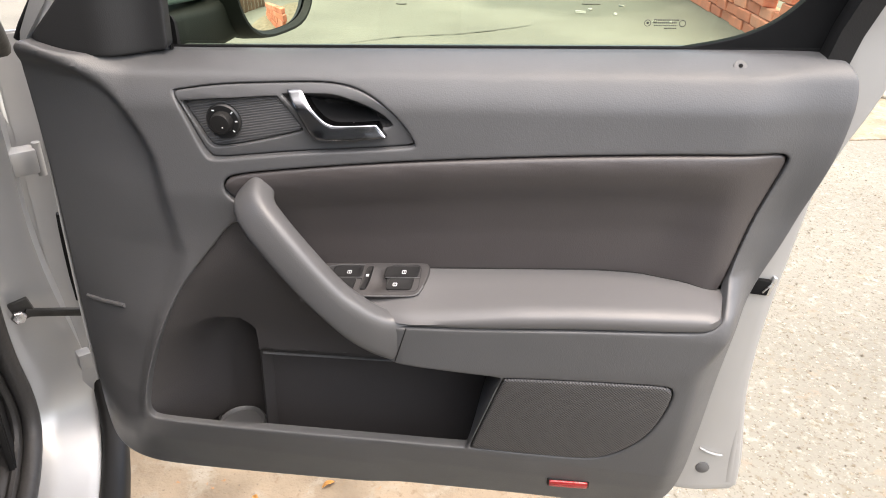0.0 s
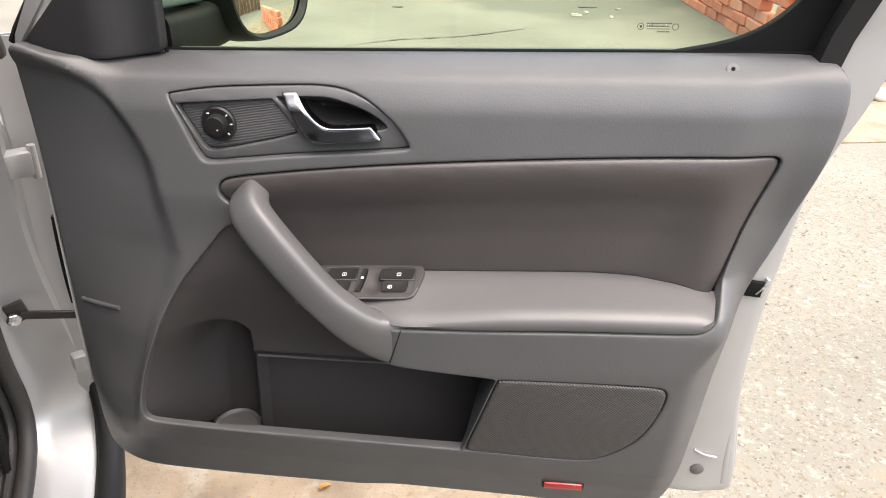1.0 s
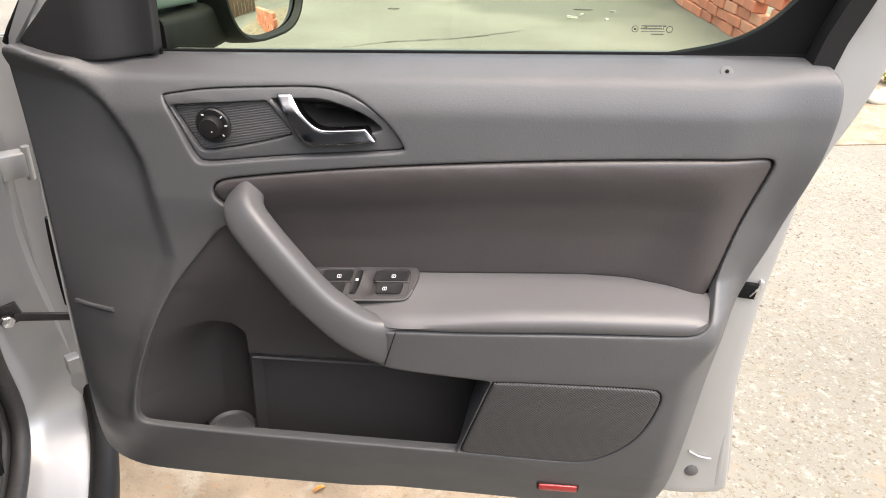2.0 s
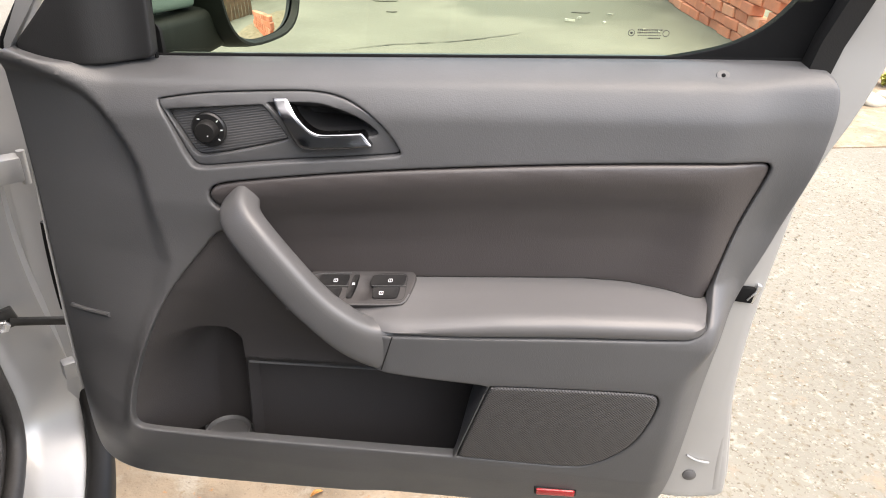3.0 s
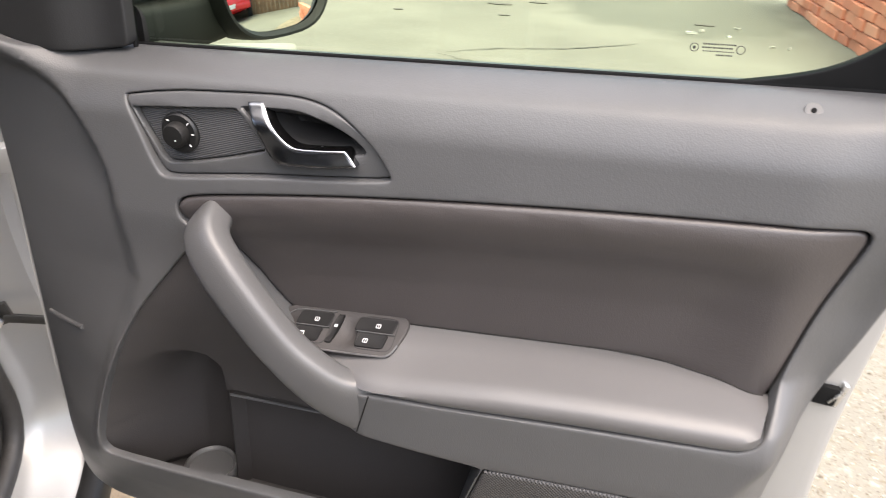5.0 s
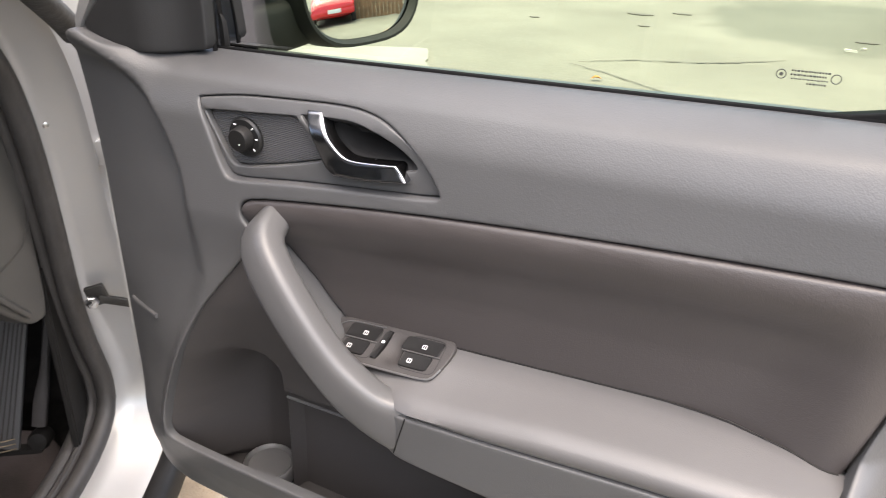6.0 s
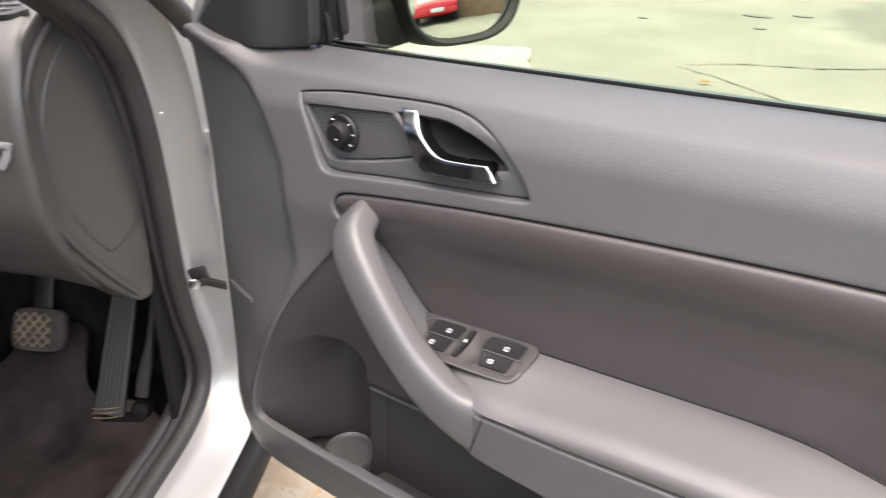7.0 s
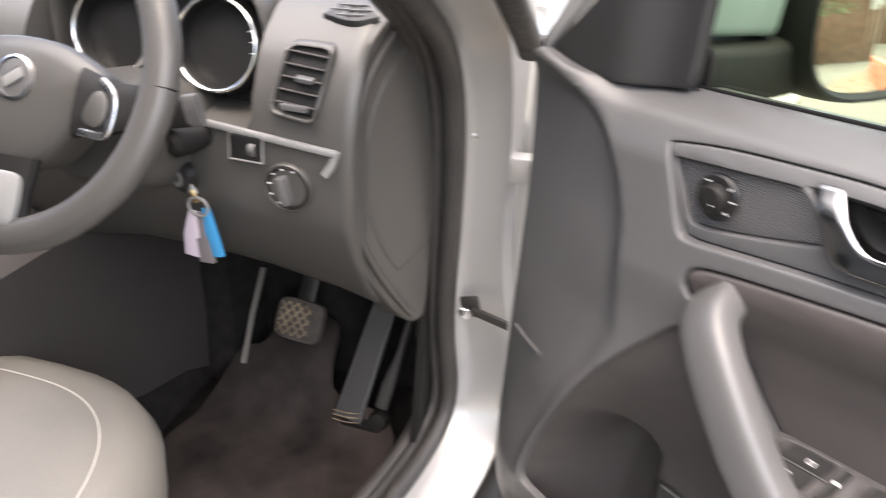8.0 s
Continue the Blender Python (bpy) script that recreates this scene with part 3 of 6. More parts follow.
def armrest():
    rings = []
    for x in [v for v in np.linspace(-0.160, 0.30, 34)] + [0.314, 0.326, 0.338, 0.346, 0.352, 0.356, 0.3585, 0.3598]:
        back = float(np.interp(x, (-0.17, 0.0, 0.17, 0.27, 0.32, 0.362), (0.861, 0.884, 0.899, 0.9075, 0.9055, 0.9015)))
        front = float(np.interp(x, (-0.15, -0.04, 0.02, 0.12, 0.2, 0.322, 0.362), (0.838, 0.851, 0.858, 0.877, 0.887, 0.898, 0.8995)))
        base = float(np.interp(x, (-0.15, -0.012, 0.069, 0.2, 0.326, 0.338, 0.346, 0.352, 0.356, 0.3585, 0.360), (0.826, 0.8405, 0.8465, 0.862, 0.8738, 0.8756, 0.8778, 0.8808, 0.8845, 0.8880, 0.891)))
        yf = 0.680 + 0.004 * max(0, (x - 0.341) / 0.019) ** 2.5
        yf += 0.020 * smooth(-0.010, -0.06, x) + 0.03 * smooth(-0.06, -0.11, x)
        base += 0.006 * smooth(-0.02, -0.085, x)
        tip = 1 - 0.7 * max(0, (x - 0.341) / 0.019) ** 2
        d = back - front
        yb, ym = float(np.interp(x, (-0.17, 0.1, 0.25, 0.33, 0.362), (0.773, 0.769, 0.757, 0.745, 0.741))), yf + 0.020
        rings.append([(x, yb + 0.006, back - 0.003), (x, yb, back), (x, ym + (yb - ym) * 0.74, back - 0.20 * d), (x, ym + (yb - ym) * 0.46, back - 0.50 * d), (x, ym + (yb - ym) * 0.20, back - 0.80 * d),
                      (x, yf + 0.020, front + 0.06 * d), (x, yf + 0.0105, front - 0.002 * tip), (x, yf + 0.004, front - 0.006 * tip), (x, yf + 0.0005, front - 0.010 * tip), (x, yf + 0.001, base + 0.004 * tip), (x, yf + 0.004, base), (x, 0.776, base)])
        # the end leans outwards from front to back
        k = smooth(0.30, 0.36, x)
        rings[-1] = [(px + k * (-0.006 + 0.014 * min(1.0, max(0.0, (py - yf) / (yb - yf)))) * (1 if pz > base + 0.001 else 0.4), py, pz) for px, py, pz in rings[-1]]
        # the line where the pad's top meets the insert
        y = min(yb, insert_depth(x, back))
        f = (yb - y) / (yb - ym)
        if x > -0.12:
            PAD_SEAM.append((x, y - 0.0004, back - d * float(np.interp(f, (0, 0.26, 0.54, 0.80, 1.0), (0, 0.20, 0.50, 0.80, 0.94)))))
    return loft(rings)


arm = part("armrest_pad", armrest(), PAD, door, "soft dark grey armrest pad", angle=50)
part("seam", sweep(PAD_SEAM, oval(0.0011, 0.0011, 8), (0, 0, 1)), BLACKMATT, arm, "dark seam behind the armrest pad")


# pull handle
def pull():
    path = curve3([(-0.213, 0.758, 0.976), (-0.211, 0.735, 0.975), (-0.204, 0.712, 0.967), (-0.183, 0.697, 0.950), (-0.150, 0.689, 0.915), (-0.114, 0.686, 0.875), (-0.077, 0.688, 0.841), (-0.050, 0.696, 0.819), (-0.0165, 0.7015, 0.810)], 30)
    scale = []
    for i in range(30):
        t = i / 29
        scale.append((float(np.interp(t, (0, 0.12, 0.3, 0.7, 1), (0.95, 1.0, 1, 1, 0.95))), float(np.interp(t, (0, 0.3, 0.65, 0.85, 1), (0.98, 0.98, 0.98, 1.18, 1.42)))))
    return sweep(path, oval(0.018, 0.0248, 28, 3.4), (0, -1, 0), scale)


part("pull_handle", pull(), HANDLE, door, "smooth grey door pull")
SEAM_X = [(-0.0113 - 0.0136 * k / 10, 0.8375 - 0.0545 * k / 10) for k in range(11)]
part("handle_seam", sweep([(x, trim_depth(x, z) + 0.0003, z) for x, z in SEAM_X], oval(0.0009, 0.0009, 8), (1, 0, 0)), BLACKMATT, door, "thin dark seam at the end of the pull")

# window switches on the armrest
PACK = Matrix(((0.994, 0.0, -0.098, -0.0655), (0.0, 0.890, -0.451, 0.7425), (0.110, 0.454, 0.885, 0.8695), (0, 0, 0, 1)))
PACK_RIM = [Vector((p[0] * 1.06 - 0.002, 0.0215 - (0.0215 - p[1]) * 1.2)) for p in chaikin([(-0.072, 0.012), (-0.064, 0.0205), (-0.050, 0.0215), (0.058, 0.0215), (0.069, 0.020), (0.072, 0.010), (0.064, -0.017), (0.057, -0.0215), (-0.050, -0.0215), (-0.064, -0.016)], 2)]
SCOOPS = ((-0.064, -0.006), (0.0095, -0.006))


def pack_depth(u, v):
    d = -0.0015
    for a, b in SCOOPS:
        d += 0.0065 * smooth(0.020, 0.003, math.hypot((u - a) * 1.1, (v - b) * 0.9))
    return d


pack = part("switch_panel", patch(PACK_RIM, pack_depth, step=0.0035, bevel=0.0015, skirt=0.006, place=lambda u, v, d: PACK @ Vector((u, v, -d))), LOWER, door, "charcoal window switch panel")
# paler strips stand in for highlights on the panel's edges
part("switch_glint", sweep(curve3([PACK @ Vector(p) for p in ((-0.054, -0.0298, 0.0015), (0.0, -0.0298, 0.0015), (0.054, -0.0298, 0.0015), (0.063, -0.027, 0.0015), (0.068, -0.014, 0.0015))], 24), oval(0.0010, 0.0012, 8), (0, 0, 1)), HANDLE, pack, "pale strip for the edge highlight")
part("switch_glint", sweep(curve3([PACK @ Vector(p) for p in ((-0.066, 0.010, 0.002), (-0.058, 0.0165, 0.002), (-0.03, 0.0172, 0.002), (-0.012, 0.0172, 0.002))], 16), oval(0.0007, 0.0008, 8), (0, 0, 1)), HANDLE, pack)


def switch(u, v, w, h, raise_, lean=0.0):
    rings = []
    for sw, sh, zz in ((1, 1, -0.002), (1, 1, raise_ * 0.7), (0.96, 0.92, raise_), (0.5, 0.6, raise_ - 0.0006)):
        rings.append([PACK @ Vector((u + p[0] * sw + lean * p[1], v + p[1] * sh, zz)) for p in oval(w / 2, h / 2, 20, 7)])
    return loft(rings)


def window_symbol(u, v, z, ob):
    m = PACK @ Matrix.Translation((u, v, z)) @ Matrix.Diagonal((1.12, 1.12, 1.0, 1.0))
    for a in (-1, 1):
        part("switch_symbol", block((0.0006, 0.0036, 0.0005), m @ Matrix.Translation((a * 0.0021, 0, 0))), WHITE, ob)
        part("switch_symbol", block((0.0040, 0.0006, 0.0005), m @ Matrix.Translation((0, a * 0.0019, 0))), WHITE, ob)
    part("switch_symbol", block((0.0005, 0.0036, 0.0005), m), WHITE, ob)


for u, w in ((-0.0335, 0.041), (0.0415, 0.043)):
    part("switch_well", loft([[PACK @ Vector((u + p[0] * k, -0.003 + p[1] * k, zz)) for p in oval(w / 2, 0.0205, 28, 6)] for zz, k in ((-0.001, 1.0), (0.0016, 1.0), (0.0018, 0.97), (0.0006, 0.9))]), CUPM, pack, "dark switch recess")
for u, v, w in ((-0.034, 0.0066, 0.040), (-0.036, -0.0122, 0.030), (0.038, 0.0066, 0.045), (0.038, -0.0122, 0.033)):
    ob = part("window_switch", switch(u, v, w, 0.0178, 0.0028, 0.12), SWITCHM, pack, "black window switch with white symbol")
    window_symbol(u + (0.003 if v > 0 else -0.006), v - 0.001, 0.0030, ob)
for u, w in ((-0.033, 0.040), (0.040, 0.044)):
    # a pale line drawn for the highlight between two switches
    part("switch_divider", sweep([PACK @ Vector((u - w / 2, -0.0028, 0.0032)), PACK @ Vector((u + w / 2, -0.0028, 0.0032))], oval(0.0006, 0.0007, 8), (0, 0, 1)), HANDLE, pack)
ob = part("lock_switch", switch(-0.0068, -0.003, 0.0085, 0.036, 0.0034, 0.14), SWITCHM, pack, "narrow black lock switch")
part("switch_symbol", block((0.0036, 0.0034, 0.0006), PACK @ Matrix.Translation((-0.0062, 0.0, 0.0034)), 0.0002), WHITE, ob, "white lock symbol")

# inner door handle
PLATE = chaikin([(-0.296, 1.081), (-0.293, 1.083), (-0.182, 1.0970), (-0.177, 1.0970), (-0.148, 1.060), (-0.150, 1.056), (-0.208, 1.038), (-0.256, 1.0265), (-0.266, 1.029), (-0.274, 1.043)], 2)
CUP = chaikin([(-0.174, 1.0990), (-0.172, 1.1000), (-0.143, 1.1025), (-0.109, 1.1045), (-0.078, 1.0965), (-0.056, 1.0870), (-0.041, 1.0750), (-0.044, 1.0705), (-0.062, 1.0675), (-0.112, 1.0600), (-0.130, 1.0610), (-0.145, 1.072)], 2)


def bezel_depth(x, z):
    return max(0.7475, trim_depth(x, z) + 0.0005)


bezel = part("handle_bezel", patch(shrunk(BEZEL, 0.0012), bezel_depth, (PLATE, CUP), step=0.007, bevel=0.0016, skirt=0.02), PLASTIC, door, "charcoal handle surround")
part("ribbed_plate", patch(shrunk(PLATE, 0.001), lambda x, z: 0.7535, step=0.01, bevel=0.0015, skirt=0.006), RIBBED, bezel, "finely ribbed black plate")


def cup_depth(x, z):
    q = edge_distance(np.array([[x, z]]), [np.array([list(p) for p in CUP])])[0]
    return 0.752 + 0.038 * smooth(0.0, 0.020, q)


# the hollow's shade is partly in this darker plastic
part("handle_cup", patch(CUP, cup_depth, step=0.005, bevel=0.0, skirt=0.0), CUPM, bezel, "dark hollow behind the handle")
LEVER = chaikin([(-0.1675, 1.1045), (-0.1660, 1.1052), (-0.1500, 1.1068), (-0.1490, 1.1050), (-0.1376, 1.0902), (-0.1244, 1.0762), (-0.1150, 1.0708), (-0.1060, 1.0700), (-0.0876, 1.0720), (-0.0600, 1.0756), (-0.0597, 1.0757),
                 (-0.0483, 1.0617), (-0.0485, 1.0605), (-0.0887, 1.0550), (-0.1250, 1.0508), (-0.1290, 1.0507), (-0.1390, 1.0565), (-0.1455, 1.0690), (-0.1545, 1.0860)], 2)


def lever_depth(x, z):
    """The arm leans back towards its top and its face is hollowed a little; the bar below leans out at its lower edge."""
    arm_part = smooth(-0.118, -0.140, x)
    y = 0.7365 + 0.013 * arm_part * smooth(1.082, 1.108, z) ** 1.3
    return y - 0.0035 * (1 - arm_part) * smooth(1.072, 1.054, z) + 0.002 * smooth(-0.075, -0.05, x)


lever = part("lever", patch(LEVER, lever_depth, step=0.0035, bevel=0.0032, skirt=0.014, rim=4), DARKCHROME, bezel, "polished chrome door lever", angle=35)
# lighter chrome than the lever's face, so the edge highlight is in the colour
part("lever_edge", sweep([(x, lever_depth(x, z) + 0.0012, z) for x, z in chaikin([(-0.1495, 1.1045), (-0.1376, 1.0897), (-0.1244, 1.0757), (-0.1150, 1.0703), (-0.1060, 1.0695), (-0.0876, 1.0714), (-0.0606, 1.0748), (-0.0604, 1.0748), (-0.0495, 1.0622)], 2, False)], oval(0.0016, 0.0013, 10), (0, -1, 0)), CHROME, lever, "rounded lever edge in lighter chrome for its highlight")
knob_at = pose(-0.247, 0.7535, 1.0605, 90, 0, 0)
knob = part("mirror_switch", lathe([(0.0, 0.0), (0.0215, 0.0), (0.0215, 0.003), (0.0195, 0.005), (0.0, 0.005)], knob_at), BLACK, bezel, "round black mirror adjuster")
part("knob", lathe([(0.0135, 0.004), (0.0128, 0.013), (0.0112, 0.0158), (0.0, 0.0165)], knob_at), BLACKMATT, knob, "dial knob")
for k, deg in enumerate((130, 45, 5, -40)):
    a = radians(deg)
    part("dial_symbol", block((0.0030, 0.0013, 0.0008), knob_at @ Matrix.Translation((0.0168 * math.cos(a), 0.0168 * math.sin(a), 0.0052)) @ pose(0, 0, 0, 0, 0, deg if k else 0)), WHITE, knob)
part("dial_symbol", lathe([(0.0008, 0), (0.0008, 0.0006), (0.0001, 0.0006)], knob_at @ Matrix.Translation((0.004, -0.003, 0.017)), 8), WHITE, knob)

# seam, reflector, lock pin well
part("reflector", block((0.055, 0.008, 0.017), pose(0.2225, trim_depth(0.2225, 0.570) - 0.001, 0.570, 18, -4, 0), 0.003), RED, door, "red safety reflector")
part("reflector_frame", block((0.060, 0.008, 0.0215), pose(0.2225, trim_depth(0.2225, 0.570) + 0.0015, 0.570, 18, -4, 0), 0.003), BLACKMATT, door, "black reflector surround")
part("pin_well", lathe([(0.0075, -0.001), (0.0072, 0.0006), (0.005, 0.001), (0.0026, 0.0008), (0.0, 0.0002)], pose(0.334, trim_depth(0.334, 1.1635) - 0.0005, 1.1635, 48, 0, 0), 20), PLASTIC, door, "lock pin well")
# no real hole: a small black disc gives its darkness
part("pin_hole", lathe([(0.0022, -0.002), (0.0022, 0.0014), (0.0, 0.0016)], pose(0.334, trim_depth(0.334, 1.1635) - 0.0005, 1.1635, 48, 0, 0), 12), SEALBLACK, door)
part("flank_rib", sweep(curve3([(x, trim_depth(x, z) - 0.0005, z) for x, z in ((-0.486, 0.774), (-0.46, 0.775), (-0.417, 0.780))], 10), oval(0.0034, 0.0034, 8), (0, 0, 1)), PLASTIC, door)

# door shell, window frame, glass
SHELL = chaikin([(-0.482, 1.12), (-0.486, 0.9), (-0.490, 0.55), (-0.475, 0.515), (-0.3, 0.505), (0.2, 0.512), (0.44, 0.517), (0.484, 0.514), (0.488, 0.535), (0.473, 0.62), (0.458, 0.70), (0.452, 0.78), (0.452, 0.86), (0.458, 0.95),
                 (0.462, 1.03), (0.466, 1.10), (0.470, 1.15), (0.472, 1.172), (0.44, 1.160), (0.0, 1.120), (-0.33, 1.098), (-0.45, 1.095)], 2)
part("inner_shell", patch(SHELL, lambda x, z: 0.787 + 0.010 * smooth(0.42, 0.48, x) + 0.03 * smooth(0.40, 0.30, x) + 0.02 * smooth(1.08, 1.13, z) * smooth(0.45, 0.41, x), ([(-0.44, 0.53), (0.16, 0.53), (0.16, 0.80), (-0.02, 0.87), (-0.30, 0.95), (-0.44, 0.80)],), step=0.025, bevel=0.008, skirt=0.05), SILVER, door, "silver painted inner shell")
SKIN = chaikin([(-0.495, 1.13), (-0.498, 0.9), (-0.500, 0.50), (-0.485, 0.470), (-0.2, 0.468), (0.3, 0.482), (0.488, 0.490), (0.506, 0.497), (0.506, 0.53), (0.488, 0.63), (0.475, 0.72), (0.469, 0.80), (0.470, 0.88), (0.476, 0.97),
                (0.483, 1.06), (0.502, 1.13), (0.514, 1.175), (0.46, 1.150), (0.0, 1.108), (-0.33, 1.088)], 2)
part("outer_skin", patch(SKIN, lambda x, z: 0.842 + 0.02 * math.sin((z - 0.47) * 4), step=0.03, bevel=0.006, skirt=0.012), SILVER, door, "silver painted outer skin")
part("shell_bead", sweep(curve3([(0.470, 0.796, 0.535), (0.462, 0.796, 0.60), (0.452, 0.796, 0.68), (0.449, 0.798, 0.72)], 16), oval(0.0022, 0.005, 10), (0, -1, 0), [(0.2 + 0.8 * math.sin(math.pi * (i + 0.5) / 16), 1) for i in range(16)]), SILVER, door)
part("shell_flange", sweep(curve3([(-0.496, 0.777, 1.118), (-0.504, 0.786, 1.0), (-0.508, 0.786, 0.85), (-0.5095, 0.785, 0.70), (-0.509, 0.785, 0.61)], 24), oval(0.010, 0.0020, 10, 3), (0, -1, 0)), SILVER, door, "silver shell flange beside the trim")
# a flat black block takes the place of the recess and its shade
latch = part("latch", block((0.028, 0.010, 0.022), pose(0.424, 0.7865, 0.887, 0, 4, 2), 0.003), SEALBLACK, door, "black block for the shaded door latch recess")
part("latch_plate", block((0.006, 0.012, 0.028), pose(0.440, 0.790, 0.888, 0, 12, 0), 0.002), SATIN, latch, "bright latch plate")
part("latch_claw", tube(curve3([(0.430, 0.781, 0.881), (0.434, 0.780, 0.889), (0.438, 0.781, 0.893)], 8), 0.0013, 8), SATIN, latch)
part("drain_plug", lathe([(0.010, 0), (0.010, 0.003), (0.006, 0.005), (0, 0.0055)], pose(0.424, 0.789, 0.567, 90, 0, 0), 18), HANDLE, door, "round rubber plug")
part("shell_crease", sweep(curve3([(0.412, 0.786, 0.606), (0.428, 0.785, 0.598), (0.446, 0.786, 0.596)], 8), oval(0.002, 0.0015, 8), (0, -1, 0)), SILVER, door)


def post(p, w, d, material, name, label=""):
    return part(name, sweep(p, [(-d, -w), (-d * 0.8, -w * 1.05), (d, -w), (d, w), (-d * 0.8, w * 1.05), (-d, w)], (0, 1, 0)), material, door, label)


post([(0.434, 0.797, 1.166), (0.441, 0.796, 1.205), (0.455, 0.787, 1.26), (0.472, 0.768, 1.38), (0.468, 0.742, 1.52), (0.44, 0.735, 1.61)], 0.012, 0.014, BLACKMATT, "rear_frame", "black rear window post")
POST = chaikin([(0.456, 1.02), (0.464, 1.03), (0.476, 1.075), (0.489, 1.107), (0.501, 1.147), (0.509, 1.183), (0.522, 1.26), (0.535, 1.39), (0.524, 1.54), (0.47, 1.635), (0.44, 1.60), (0.472, 1.52), (0.486, 1.38), (0.470, 1.26), (0.455, 1.21), (0.446, 1.178), (0.446, 1.15), (0.449, 1.08)], 2)
part("rear_frame_skin", patch(POST, lambda x, z: float(np.interp(z, (1.0, 1.2, 1.26, 1.39, 1.54, 1.63), (0.7945, 0.7945, 0.788, 0.770, 0.744, 0.738))), step=0.014, bevel=0.004, skirt=0.022), SILVER, door, "silver rear window post")
rail = [(0.47, 0.745, 1.62), (0.1, 0.74, 1.645), (-0.15, 0.745, 1.61), (-0.30, 0.755, 1.47), (-0.40, 0.768, 1.265), (-0.458, 0.772, 1.185), (-0.486, 0.770, 1.143), (-0.494, 0.769, 1.128)]
part("top_frame", sweep(rail, [(-0.012, -0.010), (-0.0096, -0.0105), (0.012, -0.010), (0.012, 0.010), (-0.0096, 0.0105), (-0.012, 0.010)], (0, 1, 0), [(1, 1)] * 5 + [(0.9, 0.8), (0.7, 0.45), (0.4, 0.15)]), SILVER, door, "silver window frame rail")
part("frame_seal", sweep([Vector(p) + Vector((-0.013, 0.012, 0.004)) for p in rail[2:]], oval(0.007, 0.006, 10), (0, 1, 0)), SEALBLACK, door, "black rubber seal along the window frame")
part("hinge_gap_strip", sweep(curve3([(-0.530, 0.812, 0.880), (-0.532, 0.812, 0.85), (-0.533, 0.812, 0.78), (-0.531, 0.812, 0.735)], 14), oval(0.007, 0.006, 10, 3), (0, 1, 0)), BLACKMATT, door, "black strip in the hinge gap")
SAIL = chaikin([(-0.480, 1.137), (-0.478, 1.143), (-0.433, 1.190), (-0.345, 1.30), (-0.327, 1.31), (-0.323, 1.30), (-0.323, 1.29), (-0.323, 1.136), (-0.325, 1.130), (-0.365, 1.1235), (-0.404, 1.122), (-0.443, 1.126)], 2)
part("mirror_triangle", patch(SAIL, lambda x, z: 0.788 - 0.026 * smooth(-0.34, -0.40, x), step=0.01, bevel=0.003, skirt=0.012), SAILM, door, "matt charcoal mirror corner trim")
part("glass_channel", sweep([(-0.3255, 0.8025, 1.128), (-0.3245, 0.8015, 1.21), (-0.3240, 0.8000, 1.31)], oval(0.0018, 0.0030, 10, 3), (1, 0, 0)), SEALBLACK, door, "black rubber glass channel")
CORNER = chaikin([(0.20, 1.148), (0.24, 1.159), (0.279, 1.170), (0.32, 1.180), (0.348, 1.190), (0.374, 1.206), (0.393, 1.226), (0.410, 1.255), (0.425, 1.30), (0.436, 1.38), (0.436, 1.5), (0.476, 1.5), (0.463, 1.25), (0.443, 1.172), (0.30, 1.158)], 2)
part("corner_frame", patch(CORNER, lambda x, z: 0.813 - 0.05 * smooth(1.2, 1.5, z), step=0.015, bevel=0.0012, skirt=0.012), SEALBLACK, door, "black curved rear window corner")
part("sill_seal", sweep([(x, 0.815, sill(x) - 0.0005) for x in np.linspace(-0.335, 0.45, 20)], oval(0.0035, 0.003, 8), (0, 0, 1)), SEALBLACK, door, "black window sill lip")
pane = part("window_glass", patch([(-0.34, 1.10), (0.46, 1.15), (0.46, 1.5), (0.42, 1.60), (0.1, 1.625), (-0.14, 1.59), (-0.33, 1.42)], lambda x, z: 0.822 - 0.07 * smooth(1.1, 1.65, z) ** 1.0, step=0.05, bevel=0, skirt=0), GLASS, door, "clear tinted window glass")


part("glass_edge", sweep([(-0.336, 0.816, 1.124), (-0.334, 0.812, 1.20), (-0.332, 0.80, 1.32), (-0.330, 0.79, 1.42)], oval(0.004, 0.0016, 8), (0, 1, 0)), BLACKMATT, pane, "black front edge of the glass")


def on_glass(x, z):
    return (x, 0.8205 - 0.07 * smooth(1.1, 1.65, z), z)


def print_bar(x, z, w, h, name="glass_print"):
    c = on_glass(x, z)
    part(name, block((w, 0.0006, h), pose(*c, 0, -3.5, 0)), PRINT, pane)


part("glass_mark", lathe([(0.0014, 0), (0.0014, 0.0006), (0.0002, 0.0006)], pose(*on_glass(0.234, 1.1945), 90, 0, 0), 12), PRINT, pane)
for x, z in ((0.234, 1.1945), (0.272, 1.1965)):
    c = Vector(on_glass(x, z))
    part("glass_mark", sweep([c + Vector((0.0034 * math.cos(a), 0, 0.0034 * math.sin(a))) for a in np.linspace(0, 2 * math.pi, 25)], oval(0.0003, 0.0004, 6), (0, 1, 0), closed_ends=False), PRINT, pane, "small ring glass mark")
glyph = random.Random(12)
for k, (x0, x1) in enumerate(((0.2405, 0.2660), (0.2405, 0.2650), (0.2415, 0.2660), (0.2530, 0.2650))):
    x = x0
    while x < x1:
        w = glyph.choice((0.0010, 0.0014, 0.0020))
        print_bar(x + w / 2, 1.1992 - 0.0031 * k + (x - 0.2535) * 0.06, w, 0.0013 if k != 2 else 0.0008)
        x += w + 0.0006



# outside mirror
# a reflection of sky put into a plain surface colour
TEAL = mat("grey_green_sky_reflection", (0.16, 0.19, 0.185), 0.42, spread=0.05, mottle=5)


